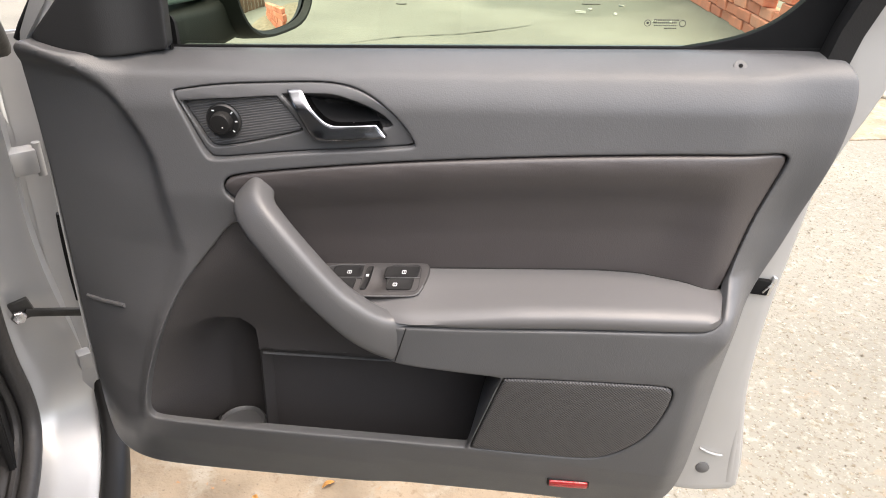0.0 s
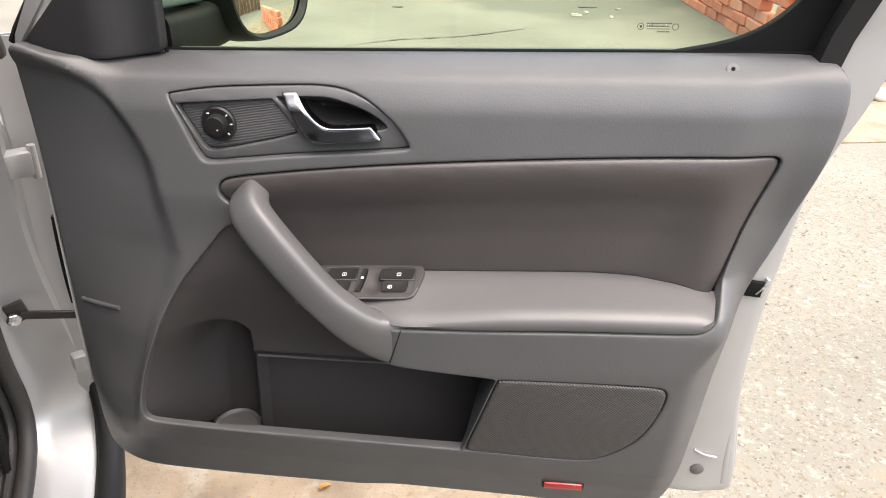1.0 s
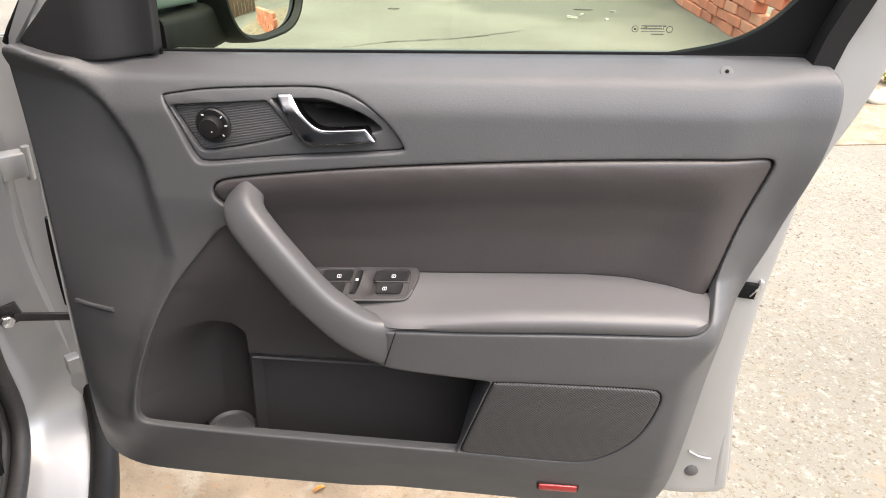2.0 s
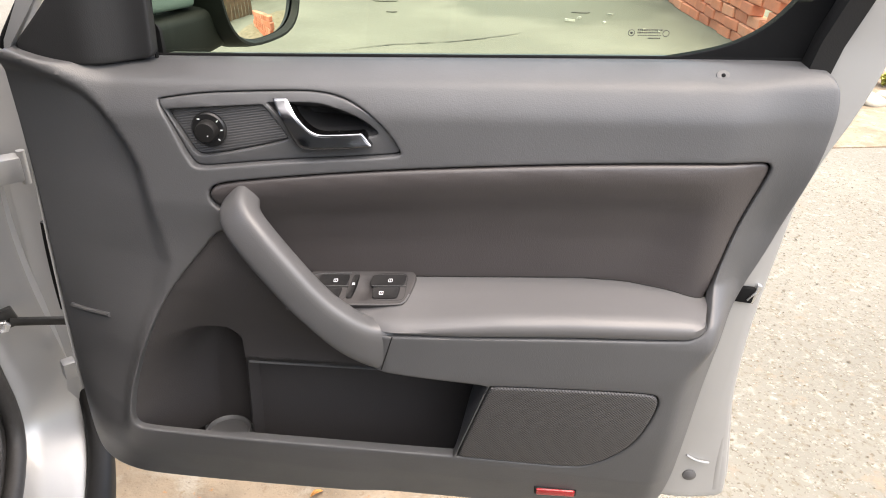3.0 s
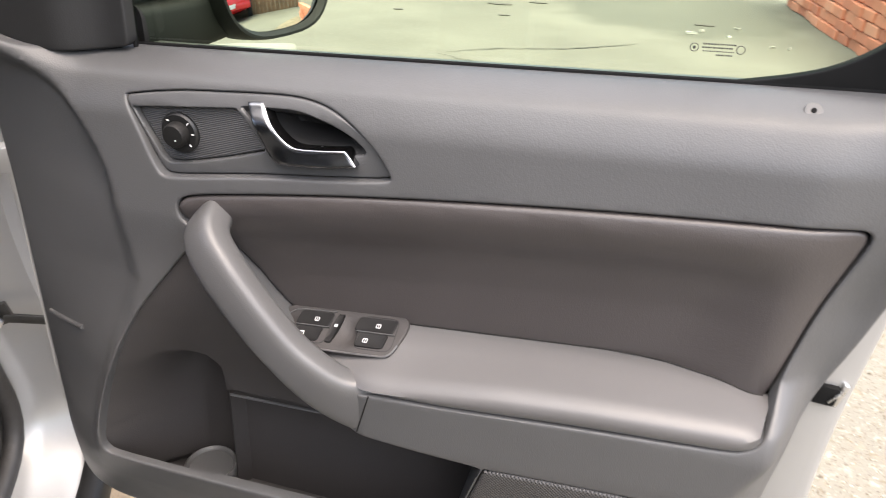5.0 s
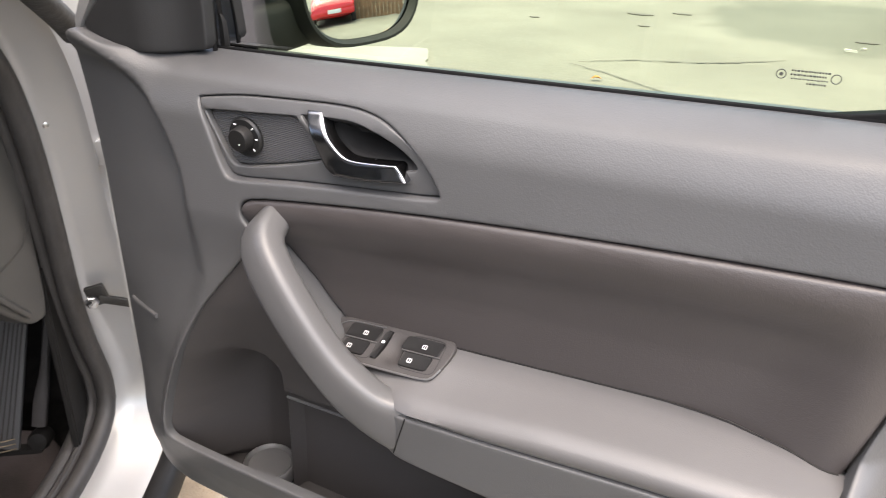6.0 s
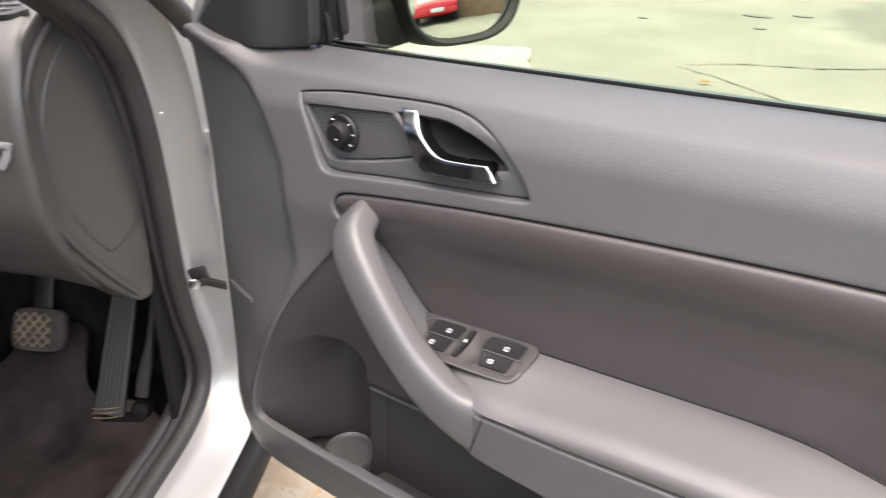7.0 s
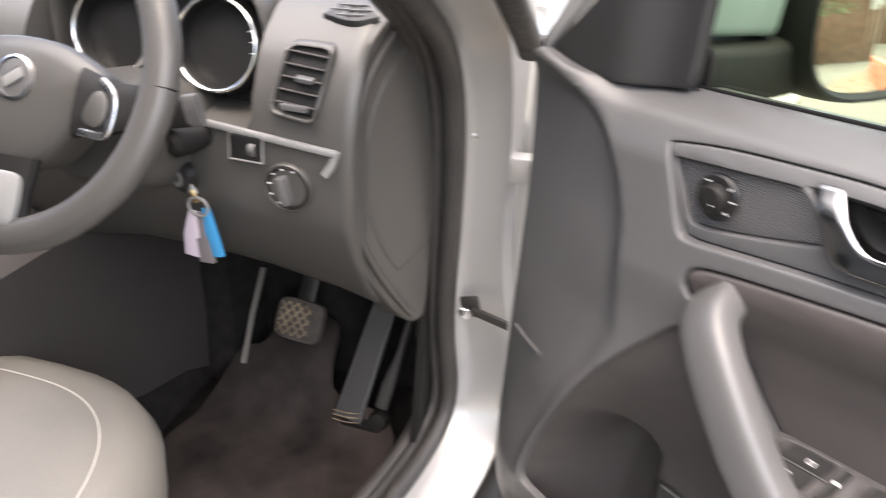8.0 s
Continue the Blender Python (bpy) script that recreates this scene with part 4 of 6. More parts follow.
def mirror():
    head = thing("outside_mirror", label="grey-black outside door mirror with rounded glass", category="door mirror")
    c, n, up = Vector((-0.268, 0.996, 1.205)), Vector((0.975, -0.21, 0.13)).normalized(), Vector((0, 0, 1))
    side = up.cross(n).normalized()
    up = n.cross(side)
    rings = []
    for back, k in ((0.004, 0.90), (0.012, 0.95), (0.012, 0.985), (0.0, 1.0), (-0.03, 1.0), (-0.07, 0.86), (-0.095, 0.55), (-0.10, 0.1)):
        rings.append([c + n * back + side * a * k + up * b * k for a, b in oval(0.104, 0.096, 40, 3.0)])
    part("housing", loft(rings, False), BLACKMATT, head, "dark mirror housing")
    rings = [[c + n * (0.006 - (a * a + b * b) * k * k / 2.6) + side * a * k + up * b * k for a, b in oval(0.094, 0.086, 40, 3.0)] for k in (1.0, 0.85, 0.7, 0.55, 0.4, 0.25, 0.1, 0.01)]
    part("mirror_glass", loft(rings, False), MIRROR, head, "reflecting mirror glass")
    part("arm", sweep(curve3([(-0.352, 0.828, 1.137), (-0.335, 0.87, 1.138), (-0.322, 0.905, 1.142), (-0.315, 0.93, 1.146)], 14), oval(0.030, 0.030, 18, 4.5), (1, 0, 0)), BLACKMATT, head, "dark mirror arm")
    # added block above the arm, its colour standing in for reflected sky
    part("sky_reflection_block", sweep(curve3([(-0.358, 0.828, 1.212), (-0.345, 0.86, 1.212), (-0.332, 0.895, 1.212)], 10), oval(0.026, 0.040, 18, 6), (1, 0, 0)), TEAL, head, "grey-green block coloured as a reflection of the sky")


mirror()

# ---- the car ----
CAR = pose(-0.657, 0.823, 0, 0, 0, 37)


def at(l, f, z):
    """Inward, forward and up from the hinge pillar, in the car's own frame."""
    return Vector((-l, f, z))


body = thing("silver_car", CAR, "silver car body with painted door opening and rubber seal", "car")
RIM = [at(*p) for p in ((0.10, -0.75, 1.60), (0.085, -0.55, 1.50), (0.05, -0.33, 1.28), (0.032, -0.22, 1.185), (0.030, -0.115, 1.13), (0.026, -0.060, 1.06), (0.024, -0.032, 0.96), (0.027, -0.012, 0.81), (0.034, 0.008, 0.68), (0.034, 0.034, 0.57),
                              (0.026, 0.055, 0.48), (0.028, 0.040, 0.41), (0.046, -0.05, 0.378), (0.077, -0.18, 0.372), (0.10, -0.3, 0.37), (0.12, -0.6, 0.37), (0.13, -1.0, 0.37))]
path = curve3(RIM, 90)
part("door_seal", sweep(path, oval(0.015, 0.017, 14, 2.4), (1, 0, 0)), RUBBER, body, "black rubber door seal")
part("door_seal_lip", sweep([p + Vector((-0.024, 0.003, 0)) for p in path], oval(0.010, 0.012, 10), (1, 0, 0)), RUBBER, body)
part("door_seal_ridge", sweep([p + Vector((-0.043, 0.007, 0)) for p in path], oval(0.013, 0.010, 10), (1, 0, 0)), RUBBER, body)


def ledge():
    """The painted return of the door opening, from the seal outwards."""
    rings = []
    for i, p in enumerate(path):
        t = (path[min(i + 1, 89)] - path[max(i - 1, 0)]).normalized()
        out = Vector((1, 0, 0))
        back = -t.cross(out).normalized()
        wide = 1 + 0.50 * smooth(0.86, 0.50, p.z)
        rings.append([p + out * a * wide + back * b for a, b in ((0.0, 0.006), (0.018, 0.006), (0.030, 0.010), (0.048, 0.020), (0.060, 0.022), (0.072, 0.028), (0.076, 0.060), (0.076, 0.16), (-0.01, 0.16), (-0.012, 0.03))])
    return loft(rings, False)


part("door_opening", ledge(), SILVER, body, "silver painted pillar and sill", angle=25)
part("pillar_seal", sweep(curve3([at(-0.010, -0.53, 1.50), at(-0.042, -0.31, 1.285), at(-0.058, -0.185, 1.192), at(-0.066, -0.095, 1.135), at(-0.068, -0.060, 1.108)], 24), oval(0.016, 0.013, 12, 2.6), (1, 0, 0)), RUBBER, body, "dark rubber seal on the windscreen pillar")
part("bolt", lathe([(0.011, 0), (0.011, 0.005), (0.009, 0.007), (0.0, 0.008)], pose(0.004, -0.012, 0.684, 90, 0, 0), 6), SATIN, body, "bright hex bolt")
part("screw", lathe([(0.007, 0), (0.007, 0.002), (0.004, 0.005), (0, 0.0055)], pose(-0.002, -0.026, 0.981, 90, 0, 0), 16), SATIN, body)
strap = part("check_strap", sweep(curve3([(0.012, -0.008, 0.687), (0.035, 0.0, 0.676), (0.075, 0.006, 0.661), (0.125, 0.0, 0.650)], 12), oval(0.007, 0.004, 10, 4), (0, 0, 1)), STEEL, body, "dark steel door check strap")
part("strap_bracket", block((0.030, 0.010, 0.034), pose(0.010, -0.002, 0.690, 0, -15, 0), 0.003), STEEL, body, "dark strap bracket")
for z, x, size in ((0.925, 0.062, (0.036, 0.030, 0.038)), (0.553, 0.078, (0.022, 0.024, 0.032))):
    hinge = part("hinge", block(size, pose(x, 0.020, z, 0, 0, 10), 0.004), SILVER, body, "silver painted door hinge")
    part("hinge_pin", lathe([(0.006, -0.026), (0.006, 0.026)], pose(x + 0.022, 0.02, z), 12), SILVER, hinge)



def wall(name, corners, thick, material, label=""):
    """A body panel through four corners, with thickness."""
    a, b, c, d = (Vector(p) for p in corners)
    n = (b - a).cross(d - a).normalized() * thick
    bm = bmesh.new()
    f = [bm.verts.new(p) for p in (a, b, c, d)]
    g = [bm.verts.new(p + n) for p in (a, b, c, d)]
    bm.faces.new(f)
    bm.faces.new(g[::-1])
    for k in range(4):
        bm.faces.new((f[k], f[(k + 1) % 4], g[(k + 1) % 4], g[k]))
    bmesh.ops.bevel(bm, geom=bm.edges[:], offset=abs(thick) * 0.25, segments=2, affect="EDGES")
    return part(name, bm, material, body, label)


def fender():
    """Front wing, from the door gap to the bonnet edge."""
    rings = []
    for f in np.linspace(0.075, 1.25, 16):
        inn = 0.03 + 0.05 * ((f - 0.07) / 1.2) ** 2
        rings.append([at(l + inn, f, z) for l, z in ((-0.085, 0.42), (-0.095, 0.60), (-0.095, 0.80), (-0.088, 0.95), (-0.070, 1.03), (-0.04, 1.07), (0.01, 1.085), (0.06, 1.09), (0.06, 1.07), (0.0, 0.9), (0.0, 0.5))])
    return loft(rings)


part("front_wing", fender(), SILVER, body, "silver front wing")
part("bonnet", patch([(-0.02, 0.40), (1.40, 0.40), (1.34, 1.30), (0.06, 1.30)], lambda u, v: 1.10 + 0.03 * math.sin(math.pi * u / 1.4) - 0.05 * v, step=0.08, bevel=0.0, skirt=-0.02, place=lambda u, v, d: at(u, v, d)), SILVER, body, "silver bonnet")
wall("cowl", (at(0.0, 0.28, 1.10), at(1.4, 0.28, 1.10), at(1.4, 0.42, 1.12), at(0.0, 0.42, 1.12)), 0.02, BLACKMATT, "black windscreen cowl")
wall("wing_edge", (at(-0.055, 0.085, 0.44), at(-0.135, 0.088, 0.44), at(-0.125, 0.088, 1.10), at(-0.055, 0.085, 1.10)), 0.012, SILVER, "silver edge of the front wing")
wall("floor_pan", (at(-0.01, -2.3, 0.25), at(1.4, -2.3, 0.25), at(1.4, 0.32, 0.25), at(-0.01, 0.32, 0.25)), 0.03, CARPET, "black carpeted floor")
wall("firewall", (at(0.0, 0.30, 0.25), at(1.4, 0.30, 0.25), at(1.4, 0.36, 1.10), at(0.0, 0.36, 1.10)), -0.03, CARPET, "black carpeted bulkhead")
wall("kick_panel", (at(0.075, -0.03, 0.27), at(0.075, 0.34, 0.27), at(0.075, 0.34, 0.75), at(0.068, -0.02, 0.75)), 0.012, BLACKMATT, "black kick panel")
wall("sill_trim", (at(0.145, -1.0, 0.355), at(0.22, -1.0, 0.28), at(0.11, 0.06, 0.28), at(0.055, 0.04, 0.375)), 0.02, PLASTIC, "charcoal sill trim")
wall("roof", (at(0.14, -2.4, 1.66), at(1.26, -2.4, 1.66), at(1.26, -0.62, 1.64), at(0.14, -0.62, 1.62)), 0.04, SILVER, "silver roof")
wall("rear_door_glass", (at(0.03, -1.16, 1.12), at(0.03, -2.25, 1.13), at(0.12, -2.15, 1.60), at(0.12, -1.20, 1.60)), 0.006, BLACK, "dark rear door glass")
wall("far_glass", (at(1.40, -2.3, 1.12), at(1.40, -0.55, 1.12), at(1.28, -0.70, 1.62), at(1.28, -2.3, 1.62)), 0.006, BLACK, "dark far side glass")
wall("far_side", (at(1.42, -2.3, 0.3), at(1.42, 0.36, 0.3), at(1.42, 0.36, 1.10), at(1.42, -2.3, 1.12)), 0.05, BLACKMATT, "dark far door trim")
wall("rear_panel", (at(0.02, -2.35, 0.3), at(1.4, -2.35, 0.3), at(1.3, -2.45, 1.64), at(0.1, -2.45, 1.64)), 0.04, BLACKMATT)
wall("rear_side", (at(0.0, -2.4, 0.32), at(0.0, -1.10, 0.32), at(0.0, -1.10, 1.12), at(0.0, -2.4, 1.16)), 0.03, SILVER, "silver rear door skin")
wall("centre_pillar", (at(0.03, -1.20, 0.36), at(0.03, -1.08, 0.36), at(0.13, -1.06, 1.63), at(0.13, -1.20, 1.63)), 0.03, SILVER, "silver centre pillar")
part("far_pillar", sweep([at(1.30, -0.62, 1.63), at(1.36, -0.10, 1.30), at(1.40, 0.28, 1.10)], oval(0.03, 0.05, 12), (1, 0, 0)), BLACKMATT, body)
part("sill_cladding", sweep(curve3([at(-0.098, 0.13, 0.50), at(-0.102, 0.08, 0.40), at(-0.096, 0.0, 0.350), at(-0.066, -0.15, 0.338), at(-0.038, -0.3, 0.335), at(-0.010, -0.6, 0.335), at(0.0, -1.0, 0.335)], 30), oval(0.022, 0.034, 14, 3.5), (1, 0, 0)), BLACKMATT, body, "black plastic sill cladding")
part("underbody", block((1.3, 2.4, 0.06), pose(-0.7, -1.0, 0.20), 0.01), BLACKMATT, body, "black underbody")

# ---- dashboard ----
dash = thing("dashboard", CAR, "grey moulded car dashboard with vents and dials", "dashboard")
DASH_F = (-0.02, -0.069, -0.131, -0.190, -0.218, -0.218, -0.208, -0.180, -0.133, -0.08)
DASH_Z = (0.676, 0.682, 0.752, 0.844, 0.913, 0.987, 1.051, 1.109, 1.146, 1.163)


def dash_f(z):
    return float(np.interp(z, DASH_Z, DASH_F))


def dash_skin():
    rings = []
    for l in (0.098, 0.100, 0.104, 0.115, 0.15, 0.2, 0.226, 0.236, 0.25, 0.30, 0.36, 0.44, 0.54, 0.55, 0.7, 0.9, 1.1, 1.3, 1.40):
        low = float(np.interp(l, (0.08, 0.15, 0.25, 0.33, 0.44, 0.6, 1.4), (0.715, 0.762, 0.79, 0.80, 0.80, 0.76, 0.76)))
        edge = 0.005 * max(0, (0.104 - l) / 0.006)
        ring = [at(l, 0.30, low + 0.02), at(l, 0.05, low), at(l, dash_f(low) + 0.03, low - 0.004), at(l, dash_f(low) + edge, low + 0.006)]
        for z in np.linspace(low + 0.02, 1.14, 16):
            deep = 0.16 * smooth(0.226, 0.236, l) * smooth(0.55, 0.54, l) * smooth(1.012, 1.03, z)
            ring.append(at(l, dash_f(z) + edge + deep, z))
        ring += [at(l, -0.115 + 0.10 * smooth(0.226, 0.236, l) * smooth(0.55, 0.54, l), 1.153), at(l, -0.07 + 0.10 * smooth(0.226, 0.236, l) * smooth(0.55, 0.54, l), 1.165), at(l, 0.10, 1.150), at(l, 0.30, 1.12)]
        rings.append(ring)
    return loft(rings)


part("dash_skin", dash_skin(), DASH, dash, "grey grained dashboard moulding", angle=50)
CAP = chaikin([(-0.025, 1.150), (-0.10, 1.160), (-0.133, 1.146), (-0.180, 1.109), (-0.208, 1.051), (-0.219, 0.987), (-0.219, 0.913), (-0.190, 0.844), (-0.131, 0.752), (-0.080, 0.692), (-0.060, 0.678), (-0.025, 0.680)], 2)
CAPIN = chaikin([(-0.02, 1.115), (-0.085, 1.118), (-0.130, 1.090), (-0.165, 1.045), (-0.181, 0.99), (-0.179, 0.925), (-0.155, 0.86), (-0.115, 0.797), (-0.10, 0.790), (-0.02, 0.815)], 2)


def on_cap(u, v, d):
    return at(0.0374 - 0.316 * u + d, u + 0.25 * d, v)


end = part("end_cap", patch(CAP, lambda u, v: 0.006, (), step=0.012, bevel=0.005, skirt=0.03, place=on_cap), DASH, dash, "smooth grey dashboard end cap")
part("cap_cover", patch(CAPIN, lambda u, v: 0.004, (), step=0.012, bevel=0.005, skirt=0.008, place=on_cap), DASH, end, "oval fuse box cover")


part("cap_rim", sweep([Vector(on_cap(u, v, 0.0035)) for u, v in chaikin([(-0.045, 1.138), (-0.095, 1.142), (-0.135, 1.120), (-0.172, 1.085), (-0.195, 1.035), (-0.2035, 0.98), (-0.2015, 0.918), (-0.175, 0.850), (-0.120, 0.765), (-0.075, 0.705)], 3, False)], oval(0.0042, 0.0060, 12), (1, 0.3, 0)), DASH, end, "raised rim of the end cap")


def face(l, z, out=0.0):
    """A point on the dashboard's face, out towards the driver."""
    return at(l, dash_f(z) - out, z)


def vent():
    top, bot = 1.112, 1.041
    quad = [Vector(p) for p in ((0.197, bot + 0.003), (0.145, bot - 0.003), (0.134, top), (0.186, top))]

    def rim_of(k, power):
        out = []
        for a, b in oval(k, k, 40, power):
            p, q = (a + 1) / 2, (b + 1) / 2
            out.append(quad[0] * (1 - p) * (1 - q) + quad[1] * p * (1 - q) + quad[2] * p * q + quad[3] * (1 - p) * q)
        return out

    outer, inner = rim_of(1.14, 7), rim_of(1.0, 8)
    v = part("air_vent", patch(outer, lambda u, w: 0.0, (inner,), step=0.008, bevel=0.003, skirt=0.02, place=lambda u, w, d: face(u, w, 0.0105 - d)), DASH, dash, "tall grey-framed air vent with dark slats")
    # flat black sheet on the dash, for the shade between the slats
    part("vent_gap_shade", patch(inner, lambda u, w: 0.0, (), step=0.02, bevel=0.0, skirt=0.0, place=lambda u, w, d: face(u, w, 0.0015)), BLACKMATT, v)
    for k in range(5):
        z = bot + 0.010 + k * 0.0132
        s = (top - z) / (top - bot) * 0.010
        a, b = face(0.136 + s, z, 0.0062), face(0.185 + s, z + 0.003, 0.0062)
        part("slat", sweep([a, (a + b) / 2, b], oval(0.0030, 0.0010, 10, 3), (0, -0.95, 0.12)), LOWER, v)
    a = face(0.160, 1.080, 0.010)
    part("vent_wheel", block((0.022, 0.010, 0.006), Matrix.Translation(a) @ pose(0, 0, 0, 10, 4, 0), 0.002), PLASTIC, v)
    a = face(0.168, 1.050, 0.009)
    part("vent_lever", block((0.034, 0.008, 0.007), Matrix.Translation(a), 0.002), HANDLE, v)


vent()
top_vent = part("demister_vent", patch(chaikin([(0.163, -0.143), (0.163, -0.143), (0.137, -0.119), (0.095, -0.138), (0.095, -0.138), (0.123, -0.152)], 2), lambda u, w: 0.0, step=0.01, bevel=0.001, skirt=0.006, place=lambda u, w, d: at(u, w - 0.002, 1.1425 + (w + 0.143) * 0.57 - d)), BLACK, dash, "small black demister vent")
for k in range(3):
    f = -0.145 + 0.0075 * k
    part("slat", sweep([at(0.156 - 0.008 * abs(k - 1), f + 0.001, 1.1435 + (f + 0.143) * 0.57), at(0.128, f - 0.0005, 1.1445 + (f + 0.143) * 0.57), at(0.106 + 0.008 * abs(k - 1), f + 0.003, 1.1435 + (f + 0.146) * 0.57)], oval(0.0016, 0.0013, 8), (0, 0, 1)), HANDLE, top_vent)
for k in range(4):
    u = 0.112 + 0.013 * k
    part("slat", sweep([at(u, -0.149 + 0.003 * abs(k - 1.5), 1.1437 - 0.0034), at(u, -0.127, 1.1437 + 0.0091)], oval(0.0012, 0.0011, 8), (1, 0, 0)), HANDLE, top_vent)
part("metal_strip", sweep([face(l, 1.0030 + (l - 0.116) * 0.075, 0.004) for l in np.linspace(0.116, 0.285, 14)], oval(0.0040, 0.004, 10, 4), (0, 0, 1)), SATINP, dash, "satin trim strip")
part("metal_strip", sweep([face(0.117, 1.006, 0.003), face(0.121, 0.99, 0.003), face(0.131, 0.975, 0.003)], oval(0.005, 0.003, 10, 3), (1, 0, 0)), SATINP, dash, "satin trim strip")
sw = part("dimmer_switch", block((0.042, 0.010, 0.030), Matrix.Translation(face(0.231, 0.994, 0.002)), 0.003), BLACK, dash, "black dimmer switch with bright rim")
part("rim", sweep([face(0.231 + 0.022 * a, 0.994 + 0.016 * b, 0.006) for a, b in ((-1, -1), (-1, 1), (1, 1), (1, -1), (-1, -1))], oval(0.0014, 0.0014, 8), (0, 1, 0)), SATINP, sw)
part("thumb_wheel", lathe([(0.008, -0.004), (0.009, 0), (0.008, 0.004)], Matrix.Translation(face(0.222, 0.993, 0.004)) @ pose(0, 0, 0, 0, 90, 0), 16), HANDLE, sw)
LAMP = Matrix.Translation(face(0.178, 0.952, 0.0)) @ pose(0, 0, 0, 90, 0, 0)
lamp = part("light_switch", lathe([(0.029, -0.004), (0.029, 0.005), (0.0265, 0.008), (0.022, 0.005), (0.0, 0.005)], LAMP, 32), BLACKMATT, dash, "round black headlight switch")
part("ring", lathe([(0.031, 0.0), (0.031, 0.005), (0.029, 0.0075), (0.0275, 0.006)], LAMP, 36), DASH, lamp, "grey raised surround")
part("knob", block((0.012, 0.036, 0.018), LAMP @ pose(0, 0, 0.014, 0, 0, 14), 0.005), HANDLE, lamp, "satin grip bar")
for k in range(6):
    a = radians(70 + k * 34)
    part("switch_symbol", block((0.0035, 0.002, 0.001), LAMP @ Matrix.Translation((0.0238 * math.cos(a), 0.0238 * math.sin(a), 0.0068))), WHITE, lamp)


def dial(l, name):
    m = Matrix.Translation(at(l, -0.140, 1.088)) @ pose(0, 0, 0, 74, 0, 0)
    d = part(name, lathe([(0.0, 0.0), (0.050, 0.0), (0.053, 0.016), (0.0575, 0.019), (0.059, 0.014), (0.059, -0.03)], m, 48), BLACK, dash, "deep black instrument dial")
    ring = [m @ Vector((0.0553 * math.cos(2 * math.pi * k / 64), 0.0553 * math.sin(2 * math.pi * k / 64), 0.019)) for k in range(65)]
    part("ring", sweep(ring, oval(0.0042, 0.0028, 10), m.to_3x3() @ Vector((0, 0, 1)), closed_ends=False), RINGM, d, "bright dial ring")
    for k in range(3):
        a = radians(-8 + k * 19.3)
        part("tick", block((0.008, 0.0012, 0.0006), m @ pose(0, 0, 0.001, 0, 0, math.degrees(a)) @ Matrix.Translation((0.042, 0, 0))), WHITE, d)


dial(0.300, "instrument_dial")
dial(0.447, "instrument_dial")
part("cluster_hood", sweep(curve3([at(l, -0.10, z) for l, z in ((0.232, 1.03), (0.232, 1.12), (0.25, 1.165), (0.31, 1.182), (0.46, 1.182), (0.52, 1.165), (0.54, 1.12), (0.54, 1.03))], 30), oval(0.055, 0.008, 14, 3), (0, 1, 0)), DASH, dash, "hood over the dials")
part("instrument_panel", block((0.31, 0.012, 0.16), Matrix.Translation(at(0.386, -0.112, 1.09)) @ pose(0, 0, 0, -16, 0, 0), 0.01), BLACKMATT, dash, "black instrument panel")
part("column_shroud", loft([[at(0.39 + a * k, f, z + b * k) for a, b in oval(0.085, 0.075, 20, 3)] for f, z, k in ((-0.10, 0.965, 1.05), (-0.20, 0.985, 1.0), (-0.28, 1.005, 0.9), (-0.31, 1.02, 0.75))]), DASH, dash, "grey steering column shroud")
lock = part("ignition_lock", lathe([(0.020, 0), (0.020, 0.012), (0.016, 0.016), (0.008, 0.016), (0.0, 0.012)], Matrix.Translation(at(0.314, -0.222, 0.945)) @ pose(0, 0, 0, 90, 0, -25), 20), BLACK, dash, "black ignition lock")
part("lock_rim", lathe([(0.010, 0.013), (0.0115, 0.0175), (0.008, 0.0180), (0.005, 0.014)], Matrix.Translation(at(0.314, -0.222, 0.945)) @ pose(0, 0, 0, 90, 0, -25), 20), SATINP, lock, "satin lock rim")
part("stalk", sweep(curve3([at(0.36, -0.27, 1.02), at(0.32, -0.262, 1.03), at(0.278, -0.25, 1.04)], 8), oval(0.008, 0.014, 12, 3), (0, 1, 0), [(1, 0.7 + 0.6 * i / 7) for i in range(8)]), BLACKMATT, dash, "black wiper stalk")
part("stalk_tip", sweep([at(0.284, -0.251, 1.040), at(0.268, -0.248, 1.043)], oval(0.009, 0.019, 12, 3), (0, 1, 0)), HANDLE, dash)
part("cruise_stalk", lathe([(0.014, -0.03), (0.018, 0.0), (0.017, 0.02), (0.010, 0.026)], Matrix.Translation(at(0.300, -0.235, 0.998)) @ pose(0, 0, 0, 90, 0, -20), 18), BLACKMATT, dash)

# ---- steering wheel ----
WHEEL = CAR @ Matrix.Translation(at(0.392, -0.385, 1.092)) @ pose(0, 0, 0, 61, 0, 0) @ Matrix.Translation((0.006, 0.018, 0))
wheel = thing("steering_wheel", WHEEL, "dark leather three-spoke steering wheel with metal trim", "steering wheel")
ring = [Vector((0.1655 * math.cos(2 * math.pi * k / 72), 0.1655 * math.sin(2 * math.pi * k / 72), 0)) for k in range(73)]
part("rim", sweep(ring, oval(0.0145, 0.0175, 16, 2.3), (0, 0, 1), closed_ends=False), LEATHER, wheel, "dark leather wheel rim")
HUB = [(0.0, 0.0335), (0.041, 0.030), (0.079, 0.0155), (0.0966, 0.0043), (0.0935, -0.0095), (0.070, -0.0478), (0.0345, -0.0915), (0.0, -0.102)]
HUB = chaikin(HUB + [(-x, y) for x, y in HUB[-2:0:-1]], 2)
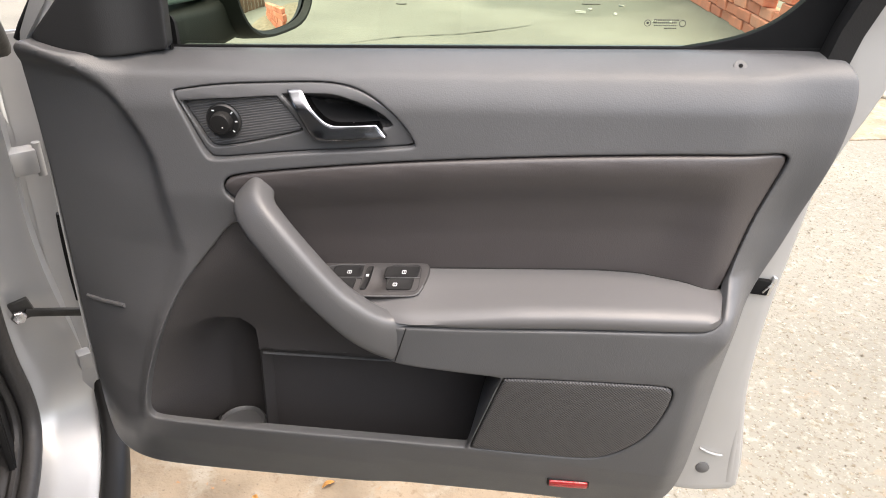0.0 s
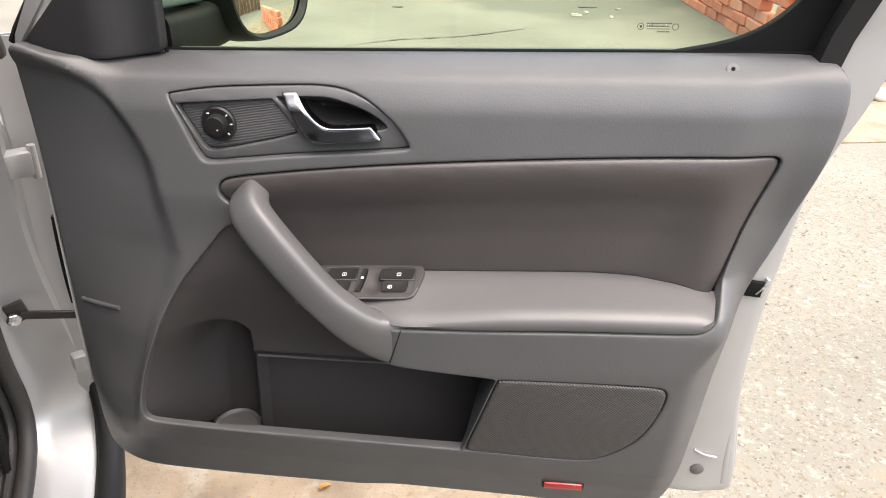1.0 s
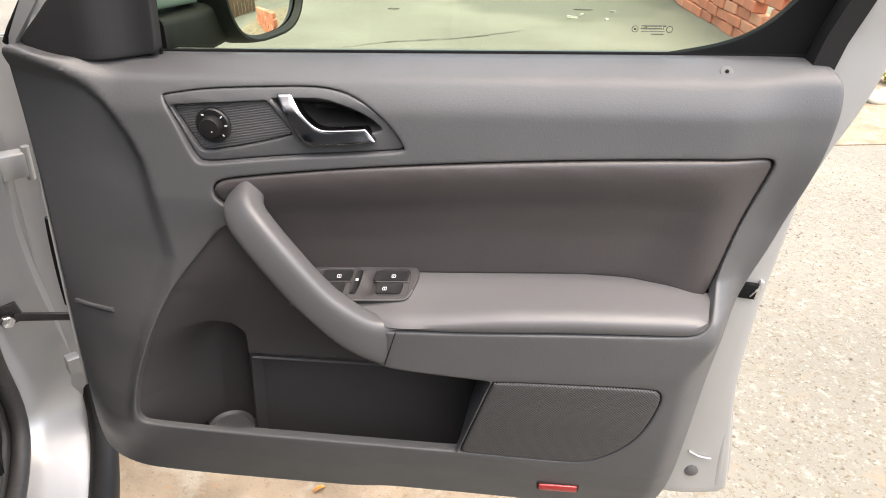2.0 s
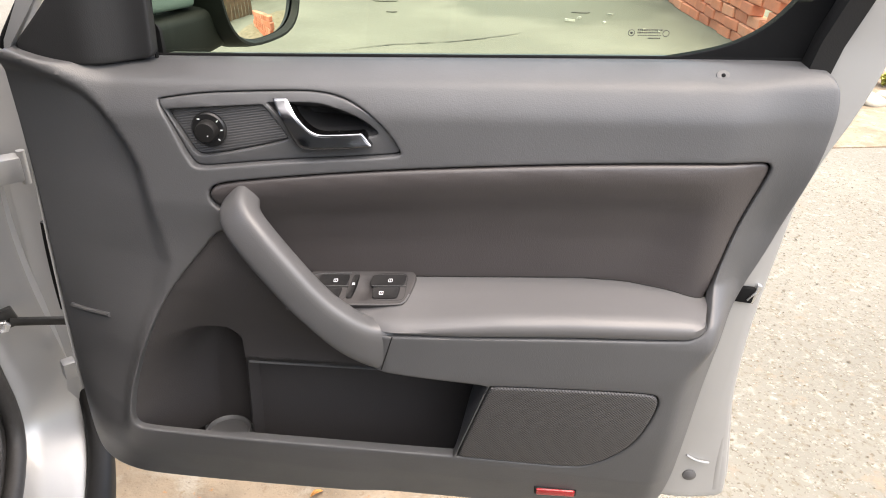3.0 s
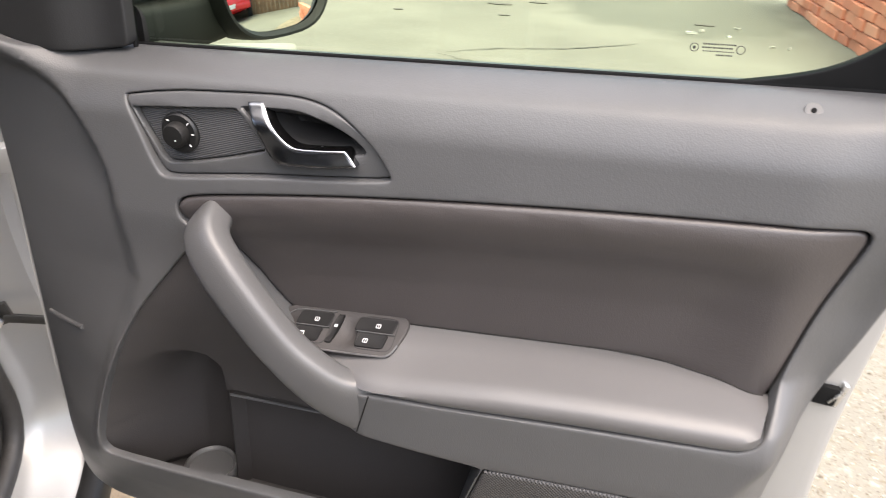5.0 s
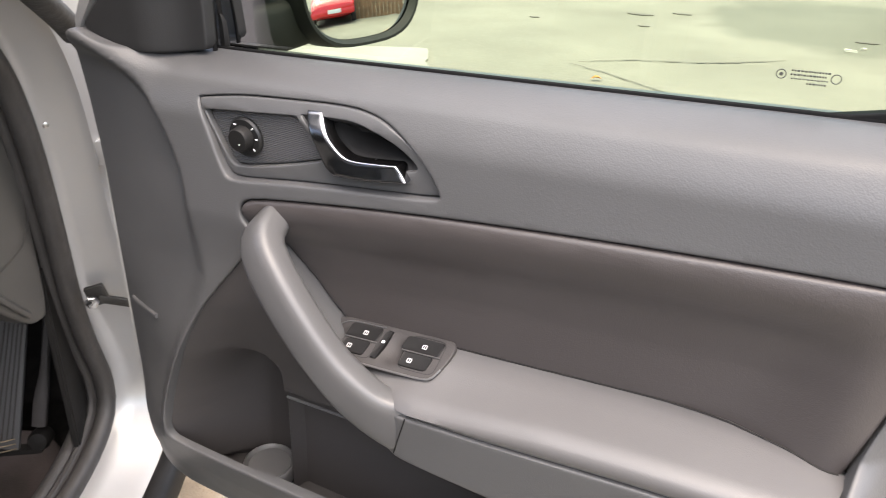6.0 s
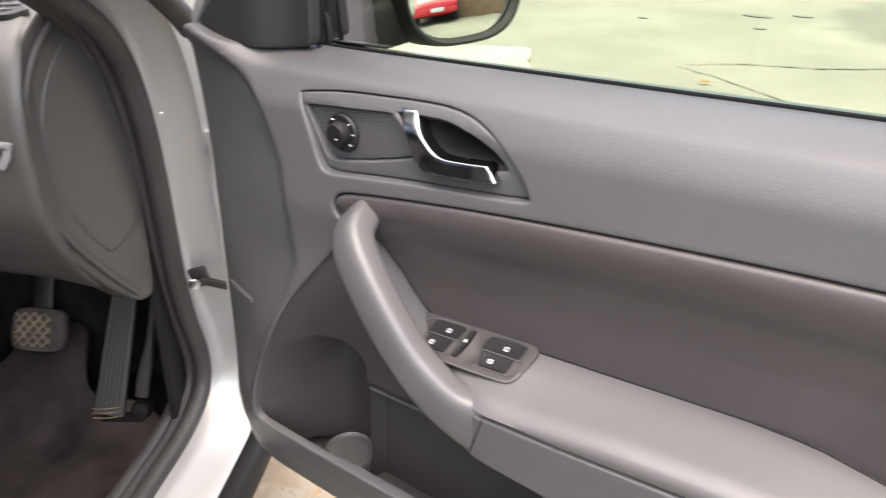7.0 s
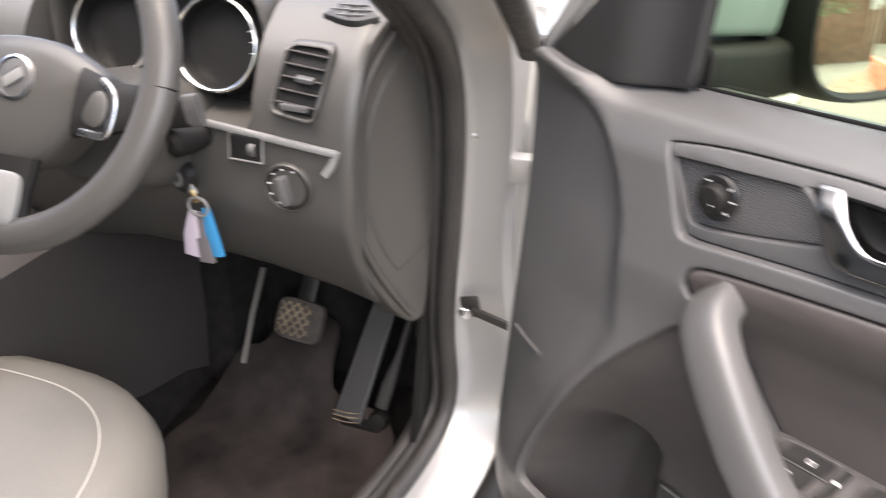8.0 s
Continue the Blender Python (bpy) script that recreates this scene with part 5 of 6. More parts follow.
part("airbag_cover", loft([[Vector((0.012 + p[0] * k, -0.03 + (p[1] + 0.03) * k, z)) for p in HUB] for z, k in ((-0.05, 0.90), (-0.012, 1.0), (-0.004, 0.985), (0.001, 0.93), (0.005, 0.75), (0.007, 0.45), (0.0075, 0.02))]), DASH, wheel, "grey airbag cover")
BADGE = pose(0.014, -0.011, -0.012)
badge = part("badge", lathe([(0.021, 0.012), (0.021, 0.019), (0.017, 0.021), (0.0, 0.0205)], BADGE, 28), HANDLE, wheel, "round grey badge with bright rim")
part("badge_rim", lathe([(0.022, 0.016), (0.022, 0.021), (0.0195, 0.022), (0.0195, 0.018)], BADGE, 28), SATIN, badge)
part("badge_shape", block((0.022, 0.012, 0.003), BADGE @ pose(0, 0, 0.0215, 0, 0, 35), 0.003), SATINP, badge)
for side in (1, -1):
    def mirrored(x, y, z):
        return Vector((0.012 + side * (x - 0.012), y, z))
    sp = part("spoke", loft([[mirrored(x, y0 + a, b) for a, b in oval(w, 0.009, 14, 3)] for x, y0, w in ((0.085, -0.024, 0.034), (0.115, -0.026, 0.026), (0.145, -0.022, 0.022), (0.166, -0.012, 0.026))]), BLACKMATT, wheel)
    part("spoke_trim", sweep(curve3([mirrored(*p) for p in ((0.0985, -0.052, 0.009), (0.1240, -0.0535, 0.009), (0.1275, -0.048, 0.009), (0.1295, -0.022, 0.009), (0.1240, -0.010, 0.009), (0.1110, -0.002, 0.008))], 24), oval(0.0028, 0.0038, 10, 3), (0, 0, 1)), SATIN, sp, "bright spoke trim")
    key = chaikin([(0.0945, -0.042), (0.1070, -0.008), (0.1240, -0.018), (0.1200, -0.048)], 2)
    part("buttons", loft([[mirrored(0.111 + (p[0] - 0.111) * k, -0.029 + (p[1] + 0.029) * k, z) for p in key] for z, k in ((0.004, 1.0), (0.0105, 1.0), (0.0115, 0.9))]), DASH, sp, "grey spoke buttons")
low = part("spoke", loft([[Vector((0.012 + a, y, b)) for a, b in oval(w, 0.010, 14, 3)] for y, w in ((-0.085, 0.040), (-0.12, 0.034), (-0.158, 0.038))]), BLACKMATT, wheel)
part("spoke_trim", loft([[Vector((0.012 + p[0] * k, -0.126 + p[1] * k, z)) for p in oval(0.032, 0.026, 20, 6)] for z, k in ((0.006, 1.0), (0.012, 1.0), (0.0135, 0.93))]), SATINP, low, "satin lower spoke")

# ---- keys ----
keys = thing("key_bunch", CAR, "key ring with lilac, grey and blue tags in the ignition", "keys")
k0 = at(0.292, -0.236, 0.918)
part("key", sweep([at(0.312, -0.236, 0.945), at(0.304, -0.238, 0.938), at(0.297, -0.238, 0.928)], oval(0.0055, 0.0018, 10, 3), (0, 0, 1)), SATINP, keys, "steel key head")
part("key_link", sweep([at(0.3005, -0.2385, 0.933), at(0.2965, -0.2405, 0.926), at(0.294, -0.2405, 0.919)], oval(0.0042, 0.0024, 10, 3), (0, 0, 1)), BRASS, keys, "brass link")
part("ring", sweep([k0 + Vector((0.0135 * math.cos(a), -0.006, 0.0125 * math.sin(a) - 0.004)) for a in np.linspace(0, 2 * math.pi, 33)], oval(0.0019, 0.0019, 8), (0, 1, 0), closed_ends=False), SATINP, keys, "steel key ring")
for l0, l1, zt, zb, w, m in ((0.301, 0.306, 0.904, 0.842, 0.0135, LILAC), (0.292, 0.288, 0.904, 0.836, 0.011, GREY), (0.284, 0.271, 0.912, 0.848, 0.008, BLUE)):
    part("tag", sweep([at(l0, -0.238, zt), at(l0 * 0.5 + l1 * 0.5, -0.241, (zt + zb) / 2), at(l1, -0.240, zb)], oval(0.0035, w, 12, 5), (0, 1, 0), [(1, 0.55), (1, 1), (1, 1)]), m, keys)

# ---- pedals, mat, tunnel, seat ----
brake = thing("brake_pedal", CAR, "wide brake pedal with worn cross-cut rubber pad", "pedal")
BP = Matrix.Translation(at(0.377, 0.165, 0.458)) @ pose(0, 0, 0, 62, 4, 0)
part("pad", loft([[BP @ Vector((a * k, b * k, z)) for a, b in oval(0.052, 0.044, 24, 4.5)] for z, k in ((-0.008, 0.98), (0.002, 1.0), (0.006, 0.96))]), PEDAL, brake, "worn brown-grey rubber pad")
for s in (-1, 1):
    for k in range(-4, 4):
        u = k * 0.018
        span = [t for t in np.linspace(-0.06, 0.06, 41) if -0.044 < u + t * 0.6 * s < 0.022 and abs(t * 0.75) < 0.036]
        if len(span) > 6:
            part("tread", sweep([BP @ Vector((u + t * 0.6 * s, t * 0.75, 0.0065)) for t in (span[0], span[-1])], oval(0.0022, 0.0020, 8, 3), BP.to_3x3() @ Vector((0, 0, 1))), TREAD, brake)
part("lever", sweep([BP @ Vector((0.0, 0.0, -0.01)), at(0.36, 0.23, 0.60), at(0.355, 0.24, 0.78)], oval(0.006, 0.018, 10, 4), (0, 1, 0)), STEEL, brake, "steel pedal lever")
gas = thing("accelerator_pedal", CAR, "long dark ribbed accelerator pedal hinged at the floor", "pedal")


def gas_pedal(l0, l1, w0, w1, off):
    p = [at(l0, 0.135 + off, 0.60), at(l0 * 0.6 + l1 * 0.4, 0.108 + off, 0.49), at(l1, 0.068 + off, 0.325)]
    return sweep(p, oval(0.007, 1.0, 14, 6), (0, -1, 0.3), [(1, w0), (1, (w0 + w1) / 2), (1, w1)])


part("pad", gas_pedal(0.171, 0.231, 0.021, 0.028, 0.0), PLASTIC, gas, "ribbed dark plastic pad")
for k in range(-2, 3):
    part("rib", sweep([at(0.174 + k * 0.007, 0.122, 0.575), at(0.228 + k * 0.009, 0.064, 0.345)], oval(0.002, 0.0016, 8), (0, -1, 0)), LOWER, gas)
for k, bend in enumerate((0.0, 0.0006, -0.0004)):
    part("worn_edge", sweep(curve3([at(0.203, 0.0595 - 0.002 * k, 0.350 - 0.010 * k), at(0.230, 0.0565 - 0.002 * k, 0.346 - 0.010 * k + bend), at(0.258, 0.0595 - 0.002 * k, 0.345 - 0.010 * k)], 8), oval(0.0011, 0.0012, 8), (0, -1, 0)), TREAD, gas, "pale scuffed edge")
part("side_arm", sweep(curve3([at(0.128, 0.15, 0.57), at(0.146, 0.12, 0.46), at(0.160, 0.098, 0.40), at(0.168, 0.088, 0.355)], 10), oval(0.010, 1.0, 12, 3), (0, -1, 0), [(1, 0.007 + 0.006 * smooth(4, 7, i)) for i in range(10)]), LOWER, gas, "dark lever arm beside the pad")
part("pivot", lathe([(0.0, 0.022), (0.016, 0.020), (0.020, 0.012), (0.020, -0.012), (0.016, -0.02)], Matrix.Translation(at(0.170, 0.085, 0.325)) @ pose(0, 0, 0, 70, 0, 0), 20), BLACKMATT, gas, "round black pivot")
part("hinge_foot", block((0.085, 0.05, 0.03), Matrix.Translation(at(0.205, 0.085, 0.305)), 0.008), BLACKMATT, gas)
rim = chaikin([(0.10, -0.60), (0.57, -0.60), (0.568, -0.11), (0.53, 0.08), (0.515, 0.145), (0.50, 0.16), (0.46, 0.165), (0.44, 0.26), (0.32, 0.27), (0.30, 0.13), (0.26, 0.105), (0.15, 0.10), (0.11, 0.02)], 2)
mat_ob = part("floor_mat", patch(rim, lambda u, v: -0.292 - 0.12 * smooth(0.0, 0.25, v) - 0.004 * noise.noise(Vector((u * 9, v * 9, 1))), step=0.025, bevel=0.006, skirt=0.012, place=lambda u, v, d: CAR @ at(u, v, -d)), MAT)
tagged(mat_ob, "charcoal carpet floor mat, scuffed and dusty", "floor mat")
tunnel = thing("centre_console", CAR, "dark grey centre console and carpeted tunnel", "console")
part("tunnel_side", loft([[at(l, f, z) for l, z in ((0.585, 0.27), (0.59, 0.42), (0.60, 0.55), (0.61, 0.62), (0.64, 0.66), (0.86, 0.66), (0.90, 0.27))] for f in np.linspace(-1.1, 0.30, 12)]), CARPET, tunnel, "black carpeted tunnel")
part("console_side", loft([[at(l, f, z) for l, z in ((0.575, 0.40 + k), (0.565, 0.55 + k), (0.57, 0.78), (0.62, 0.82), (0.84, 0.82), (0.86, 0.45))] for f, k in ((-0.45, 0.14), (-0.30, 0.10), (-0.20, 0.06), (-0.08, 0.0), (0.05, -0.04), (0.12, -0.08))]), LOWER, tunnel, "grey console side panel")
part("console_foot", loft([[at(l, f, z) for l, z in ((0.515, 0.27), (0.515, 0.62), (0.56, 0.66), (0.80, 0.66), (0.80, 0.27))] for f in (0.135, 0.16, 0.30)]), CARPET, tunnel, "black console foot")
part("console_strip", sweep([at(0.510, 0.262, 0.50), at(0.503, 0.19, 0.425), at(0.488, 0.118, 0.352)], oval(0.005, 0.006, 10, 3), (0, 0, 1)), SEAT, tunnel, "pale edge strip")


def cushion():
    seat = thing("driver_seat", CAR, "grey-beige leather driver seat with pale stitching", "car seat")
    rings = []
    for z, k, f1 in ((0.45, 0.93, -0.330), (0.56, 1.0, -0.297), (0.622, 1.0, -0.290), (0.660, 0.965, -0.305), (0.680, 0.90, -0.335), (0.688, 0.78, -0.390), (0.682, 0.45, -0.495)):
        rings.append([at(0.498 + a * k, (f1 - 0.92) / 2 + b * abs(f1 + 0.92) / 0.5, z) for a, b in oval(0.255, 0.25, 48, 2.7)])
    part("cushion", loft(rings), SEAT, seat, "plump leather cushion", angle=70)
    seam = []
    for a, b in oval(0.255 * 0.84, 0.25, 96, 2.7):
        seam.append(at(0.498 + a, (-0.363 - 0.93) / 2 + b * abs(-0.363 + 0.93) / 0.5, 0.6855))
    part("stitching", sweep(seam + seam[:1], oval(0.0007, 0.0008, 6), (0, 0, 1), closed_ends=False), STITCH, seat)
    rings = []
    for z, w, f in ((0.60, 0.20, -0.90), (0.75, 0.235, -0.95), (0.95, 0.24, -1.0), (1.12, 0.21, -1.05), (1.20, 0.15, -1.08)):
        rings.append([at(0.498 + a, f + b, z) for a, b in oval(w, 0.075, 32, 2.8)])
    part("backrest", loft(rings), SEAT, seat, angle=70)
    part("headrest", loft([[at(0.498 + a * k, -1.09 + b * k, z) for a, b in oval(0.12, 0.05, 24, 2.8)] for z, k in ((1.23, 0.8), (1.28, 1.0), (1.38, 1.0), (1.42, 0.7))]), SEAT, seat, angle=70)
    part("seat_base", block((0.40, 0.50, 0.20), Matrix.Translation(at(0.498, -0.66, 0.37)), 0.02), BLACKMATT, seat)


cushion()

# ---- the yard's smaller things ----
PALE = concrete("pale_smooth_concrete", (0.235, 0.225, 0.19), ((30, 0.60, 0.70, (0.21, 0.195, 0.16)),), 2.0, 0.1)
CRACK = mat("dark_crack_filling", (0.088, 0.080, 0.063), 0.95, spread=0.3, grain=((120, 0.4, "noise"),), mottle=20)


def ribbon(name, pts, width, material, label, lift=0.006, seed=1):
    """A crack in the concrete: a thin uneven strip that follows the ground."""
    rnd = random.Random(seed)
    p = even(chaikin(pts, 2, False), 0.06, False)
    bm = bmesh.new()
    rows = []
    for i, q in enumerate(p):
        t = p[min(i + 1, len(p) - 1)] - p[max(i - 1, 0)]
        n = np.array([-t[1], t[0]]) / max(np.linalg.norm(t), 1e-6)
        q = q + n * rnd.uniform(-0.012, 0.012)
        w = width * rnd.uniform(0.35, 1.2) * min(1, 0.2 + 4 * min(i, len(p) - 1 - i) / len(p))
        z = ground_z(*q) + lift
        rows.append([bm.verts.new((*(q + n * w), z)), bm.verts.new((*q, z + 0.002)), bm.verts.new((*(q - n * w), z))])
    for a, b in zip(rows, rows[1:]):
        bm.faces.new((a[0], a[1], b[1], b[0]))
        bm.faces.new((a[1], a[2], b[2], b[1]))
    return tagged(part(name, bm, material), label, "crack", kind="structure")


ribbon("crack", [(-1.28, 5.72), (-1.0, 5.97), (-0.7, 6.1), (-0.4, 6.2), (-0.15, 6.38), (0.16, 6.64)], 0.012, CRACK, "long dark crack across pale concrete", seed=2)
ribbon("crack", [(-1.33, 5.64), (-1.07, 5.53), (-0.84, 5.38), (-0.34, 5.06)], 0.008, CRACK, "thin forked crack in pale concrete", seed=3)


def skin(name, pts, lift, material, label):
    rim = chaikin(pts, 3)
    wob = [Vector((p[0] + 0.05 * noise.noise(Vector((p[0] * 4, p[1] * 4, 2))), p[1] + 0.05 * noise.noise(Vector((p[0] * 4, p[1] * 4, 7))))) for p in even(rim, 0.08)]
    bm = patch(wob, lambda u, v: ground_z(u, v) + lift, step=0.18, bevel=0.0, skirt=0.0 if "damp" in name else -0.014, place=lambda u, v, d: (u, v, d))
    tagged(part(name, bm, material), label, "ground", kind="structure")


skin("pale_slab", [(-6.0, 3.2), (-3.77, 4.8), (-2.5, 5.5), (-2.5, 5.48), (-2.30, 5.12), (-2.32, 5.1), (-1.9, 4.5), (-1.3, 3.7), (-2.5, 2.6)], 0.02, PALE, "pale smooth concrete slab beside the car")
skin("earth_patch", [(-0.95, 0.95), (-0.45, 0.93), (0.10, 1.0), (0.42, 1.06), (0.30, 1.22), (-0.1, 1.33), (-0.6, 1.42), (-1.0, 1.3)], 0.005, EARTH, "brown dusty ground below the door")
for x, y, w, d in ((-1.36, 8.12, 0.14, 0.05), (-0.98, 8.38, 0.10, 0.04), (-1.18, 7.48, 0.06, 0.025), (-2.26, 7.36, 0.05, 0.03), (0.75, 7.77, 0.10, 0.03)):
    bm = patch([(x + a, y + b) for a, b in oval(w, d, 18, 2)], lambda u, v: ground_z(u, v) + 0.009, step=0.05, bevel=0.0, skirt=-0.006, place=lambda u, v, d: (u, v, d))
    tagged(part("stain", bm, CRACK), "small dark stain on pale concrete", "stain", "stains in the yard", "structure")
CHIP = mat("pale_plaster_chip", (0.42, 0.40, 0.34), 0.85, spread=0.2, grain=((90, 0.4, "noise"),), mottle=25)
for k, (x, y, w, h, turn) in enumerate(((0.62, 7.30, 0.10, 0.025, 12), (0.72, 7.45, 0.05, 0.03, 60), (1.28, 6.95, 0.035, 0.02, 20), (1.42, 6.93, 0.03, 0.02, 80), (1.05, 7.7, 0.06, 0.03, 140), (0.95, 7.25, 0.04, 0.025, 100))):
    bm = block((w, h, 0.018), Matrix(), 0.004, 1)
    shake = random.Random(k)
    for v in bm.verts:
        v.co += Vector([shake.uniform(-0.006, 0.006) for _ in range(3)])
    ob = part("plaster_chip", bm, CHIP)
    ob.matrix_basis = pose(x, y, ground_z(x, y) + 0.010, 0, 0, turn)
    tagged(ob, "small pale plaster chip lying on the concrete", "rubble", "rubble by the bricks")
LEAF = mat("orange_fallen_leaf", (0.5, 0.24, 0.05), 0.6, spread=0.3, mottle=60)
LEAFG = mat("yellow_green_leaf", (0.36, 0.34, 0.07), 0.6, spread=0.35, mottle=40)


def leaf_mesh(length, width, bend, seed):
    rnd = random.Random(seed)
    bm = bmesh.new()
    rows = []
    for i in range(7):
        t = i / 6
        w = width * math.sin(math.pi * min(0.98, t * 0.9 + 0.06)) ** 0.8
        z = bend * math.sin(math.pi * t) + rnd.uniform(0, 0.003)
        rows.append([bm.verts.new((t * length, w, z + w * 0.5)), bm.verts.new((t * length, 0, z)), bm.verts.new((t * length, -w, z + w * 0.5))])
    for a, b in zip(rows, rows[1:]):
        bm.faces.new((a[0], a[1], b[1], b[0]))
        bm.faces.new((a[1], a[2], b[2], b[1]))
    bmesh.ops.solidify(bm, geom=bm.faces[:], thickness=0.0008)
    return bm


ob = part("fallen_leaf", leaf_mesh(0.075, 0.022, 0.012, 4), LEAF)
ob.matrix_basis = pose(-1.04, 5.23, ground_z(-1, 5) + 0.012, 0, 0, 25)
tagged(ob, "single orange-yellow fallen leaf on concrete", "leaf")
rnd = random.Random(31)
for x, y in ((-0.42, 1.10), (-0.28, 1.16), (-0.52, 1.22), (-0.12, 1.12)):
    ob = part("fallen_leaf", leaf_mesh(rnd.uniform(0.02, 0.04), rnd.uniform(0.006, 0.010), 0.006, int(x * 100)), LEAF)
    ob.matrix_basis = pose(x, y, ground_z(x, y) + 0.007, 0, 0, rnd.uniform(0, 360))
    tagged(ob, "small dry orange leaf scrap on brown ground", "leaf", "leaf scraps below the door")
weed = thing("weed_clump", pose(2.72, 5.25, ground_z(2.7, 5.2)), "small yellow-green weed clump at the brown strip", "weed")
rnd = random.Random(9)
for k in range(16):
    ob = part("leaf", leaf_mesh(rnd.uniform(0.09, 0.17), rnd.uniform(0.012, 0.024), 0.03, k), LEAFG, weed)
    ob.matrix_basis = pose(rnd.uniform(-0.03, 0.03), rnd.uniform(-0.03, 0.03), 0.01, 0, -rnd.uniform(10, 65), k * 23)


def rock(seed, r):
    bm = bmesh.new()
    bmesh.ops.create_icosphere(bm, subdivisions=3, radius=r)
    for v in bm.verts:
        v.co *= 1 + 0.5 * noise.noise(v.co * (1.6 / r) * 0.5 + Vector((seed, 0, 0)))
        v.co.z *= 0.55
    return bm


for k, (x, y, r) in enumerate(((2.42, 4.80, 0.10), (2.58, 4.95, 0.06), (2.33, 4.95, 0.05))):
    ob = part("stone", rock(k * 3.1, r), STONE, angle=180)
    ob.matrix_basis = pose(x, y, ground_z(x, y) + r * 0.3, 0, 0, k * 50)
    tagged(ob, "pale rough yellowish stone lying on brown ground", "stone", "loose stones")

# low wall of loose bricks
wall_ob = thing("brick_stack", pose(2.06, 6.55, ground_z(2.06, 6.55) - 0.01, 0, 0, 96), "rough dry stack of orange-red bricks", "brick wall")
shapes = []
for k in range(4):
    rnd = random.Random(40 + k)
    bm = block((0.265, 0.12, 0.086), Matrix(), 0.008, 1)
    for v in bm.verts:
        v.co += Vector((rnd.uniform(-0.004, 0.004), rnd.uniform(-0.004, 0.004), rnd.uniform(-0.003, 0.003)))
    bmesh.ops.recalc_face_normals(bm, faces=bm.faces[:])
    me = bpy.data.meshes.new("brick")
    bm.to_mesh(me)
    bm.free()
    me.materials.append(BRICK)
    shapes.append(me)
bt = BRICK.node_tree
info = bt.nodes.new("ShaderNodeObjectInfo")
ramp = bt.nodes.new("ShaderNodeValToRGB")
el = ramp.color_ramp.elements
el[0].color, el[1].color = (0.52, 0.26, 0.17, 1), (0.66, 0.45, 0.33, 1)
el.new(0.55).color = (0.62, 0.34, 0.22, 1)
bt.links.new(info.outputs["Random"], ramp.inputs[0])
mul = bt.nodes.new("ShaderNodeMix")
mul.data_type, mul.blend_type = "RGBA", "MULTIPLY"
mul.inputs[0].default_value = 0.6
src = bt.nodes["Principled BSDF"].inputs["Base Color"].links[0].from_socket
gain = bt.nodes.new("ShaderNodeVectorMath")
gain.operation = "SCALE"
gain.inputs["Scale"].default_value = 2.2
bt.links.new(src, gain.inputs[0])
bt.links.new(ramp.outputs[0], mul.inputs[6])
bt.links.new(gain.outputs[0], mul.inputs[7])
bt.links.new(mul.outputs[2], bt.nodes["Principled BSDF"].inputs["Base Color"])
rnd = random.Random(77)
for row in range(11):
    for col in range(14):
        if rnd.random() < 0.04 and row > 2:
            continue
        ob = new("brick", shapes[rnd.randrange(4)])
        ob.parent = wall_ob
        ob.matrix_basis = pose(-0.8 + col * 0.278 + (row % 2) * 0.139 + rnd.uniform(-0.010, 0.010), rnd.uniform(-0.02, 0.02), 0.045 + row * 0.093, rnd.uniform(-1, 1), rnd.uniform(-0.6, 0.6), rnd.uniform(-3, 3))

# ---- across the yard, behind the viewer: seen in the door mirror ----
CARRED = mat("glossy_red_car_paint", (0.50, 0.012, 0.016), 0.2, spread=0.05, mottle=3, coat=0.6)
DARKGLASS = mat("dark_car_glass", (0.02, 0.025, 0.028), 0.06, spread=0.1)
TYRE = mat("black_tyre_rubber", (0.02, 0.02, 0.02), 0.8, spread=0.2)
TIMBER = mat("brown_stained_timber", (0.17, 0.095, 0.05), 0.75, spread=0.3, grain=((40, 0.4, "noise"),), mottle=6)
RENDER_WALL = mat("cream_rendered_wall", (0.62, 0.58, 0.47), 0.9, spread=0.12, grain=((60, 0.3, "noise"),), mottle=2)
ROOF = mat("brown_roof_tile", (0.16, 0.09, 0.06), 0.85, spread=0.25, grain=((20, 0.4, "ribs"),), mottle=4)
FOLIAGE = mat("green_shrub_leaves", (0.075, 0.12, 0.03), 0.6, spread=0.5, mottle=30)


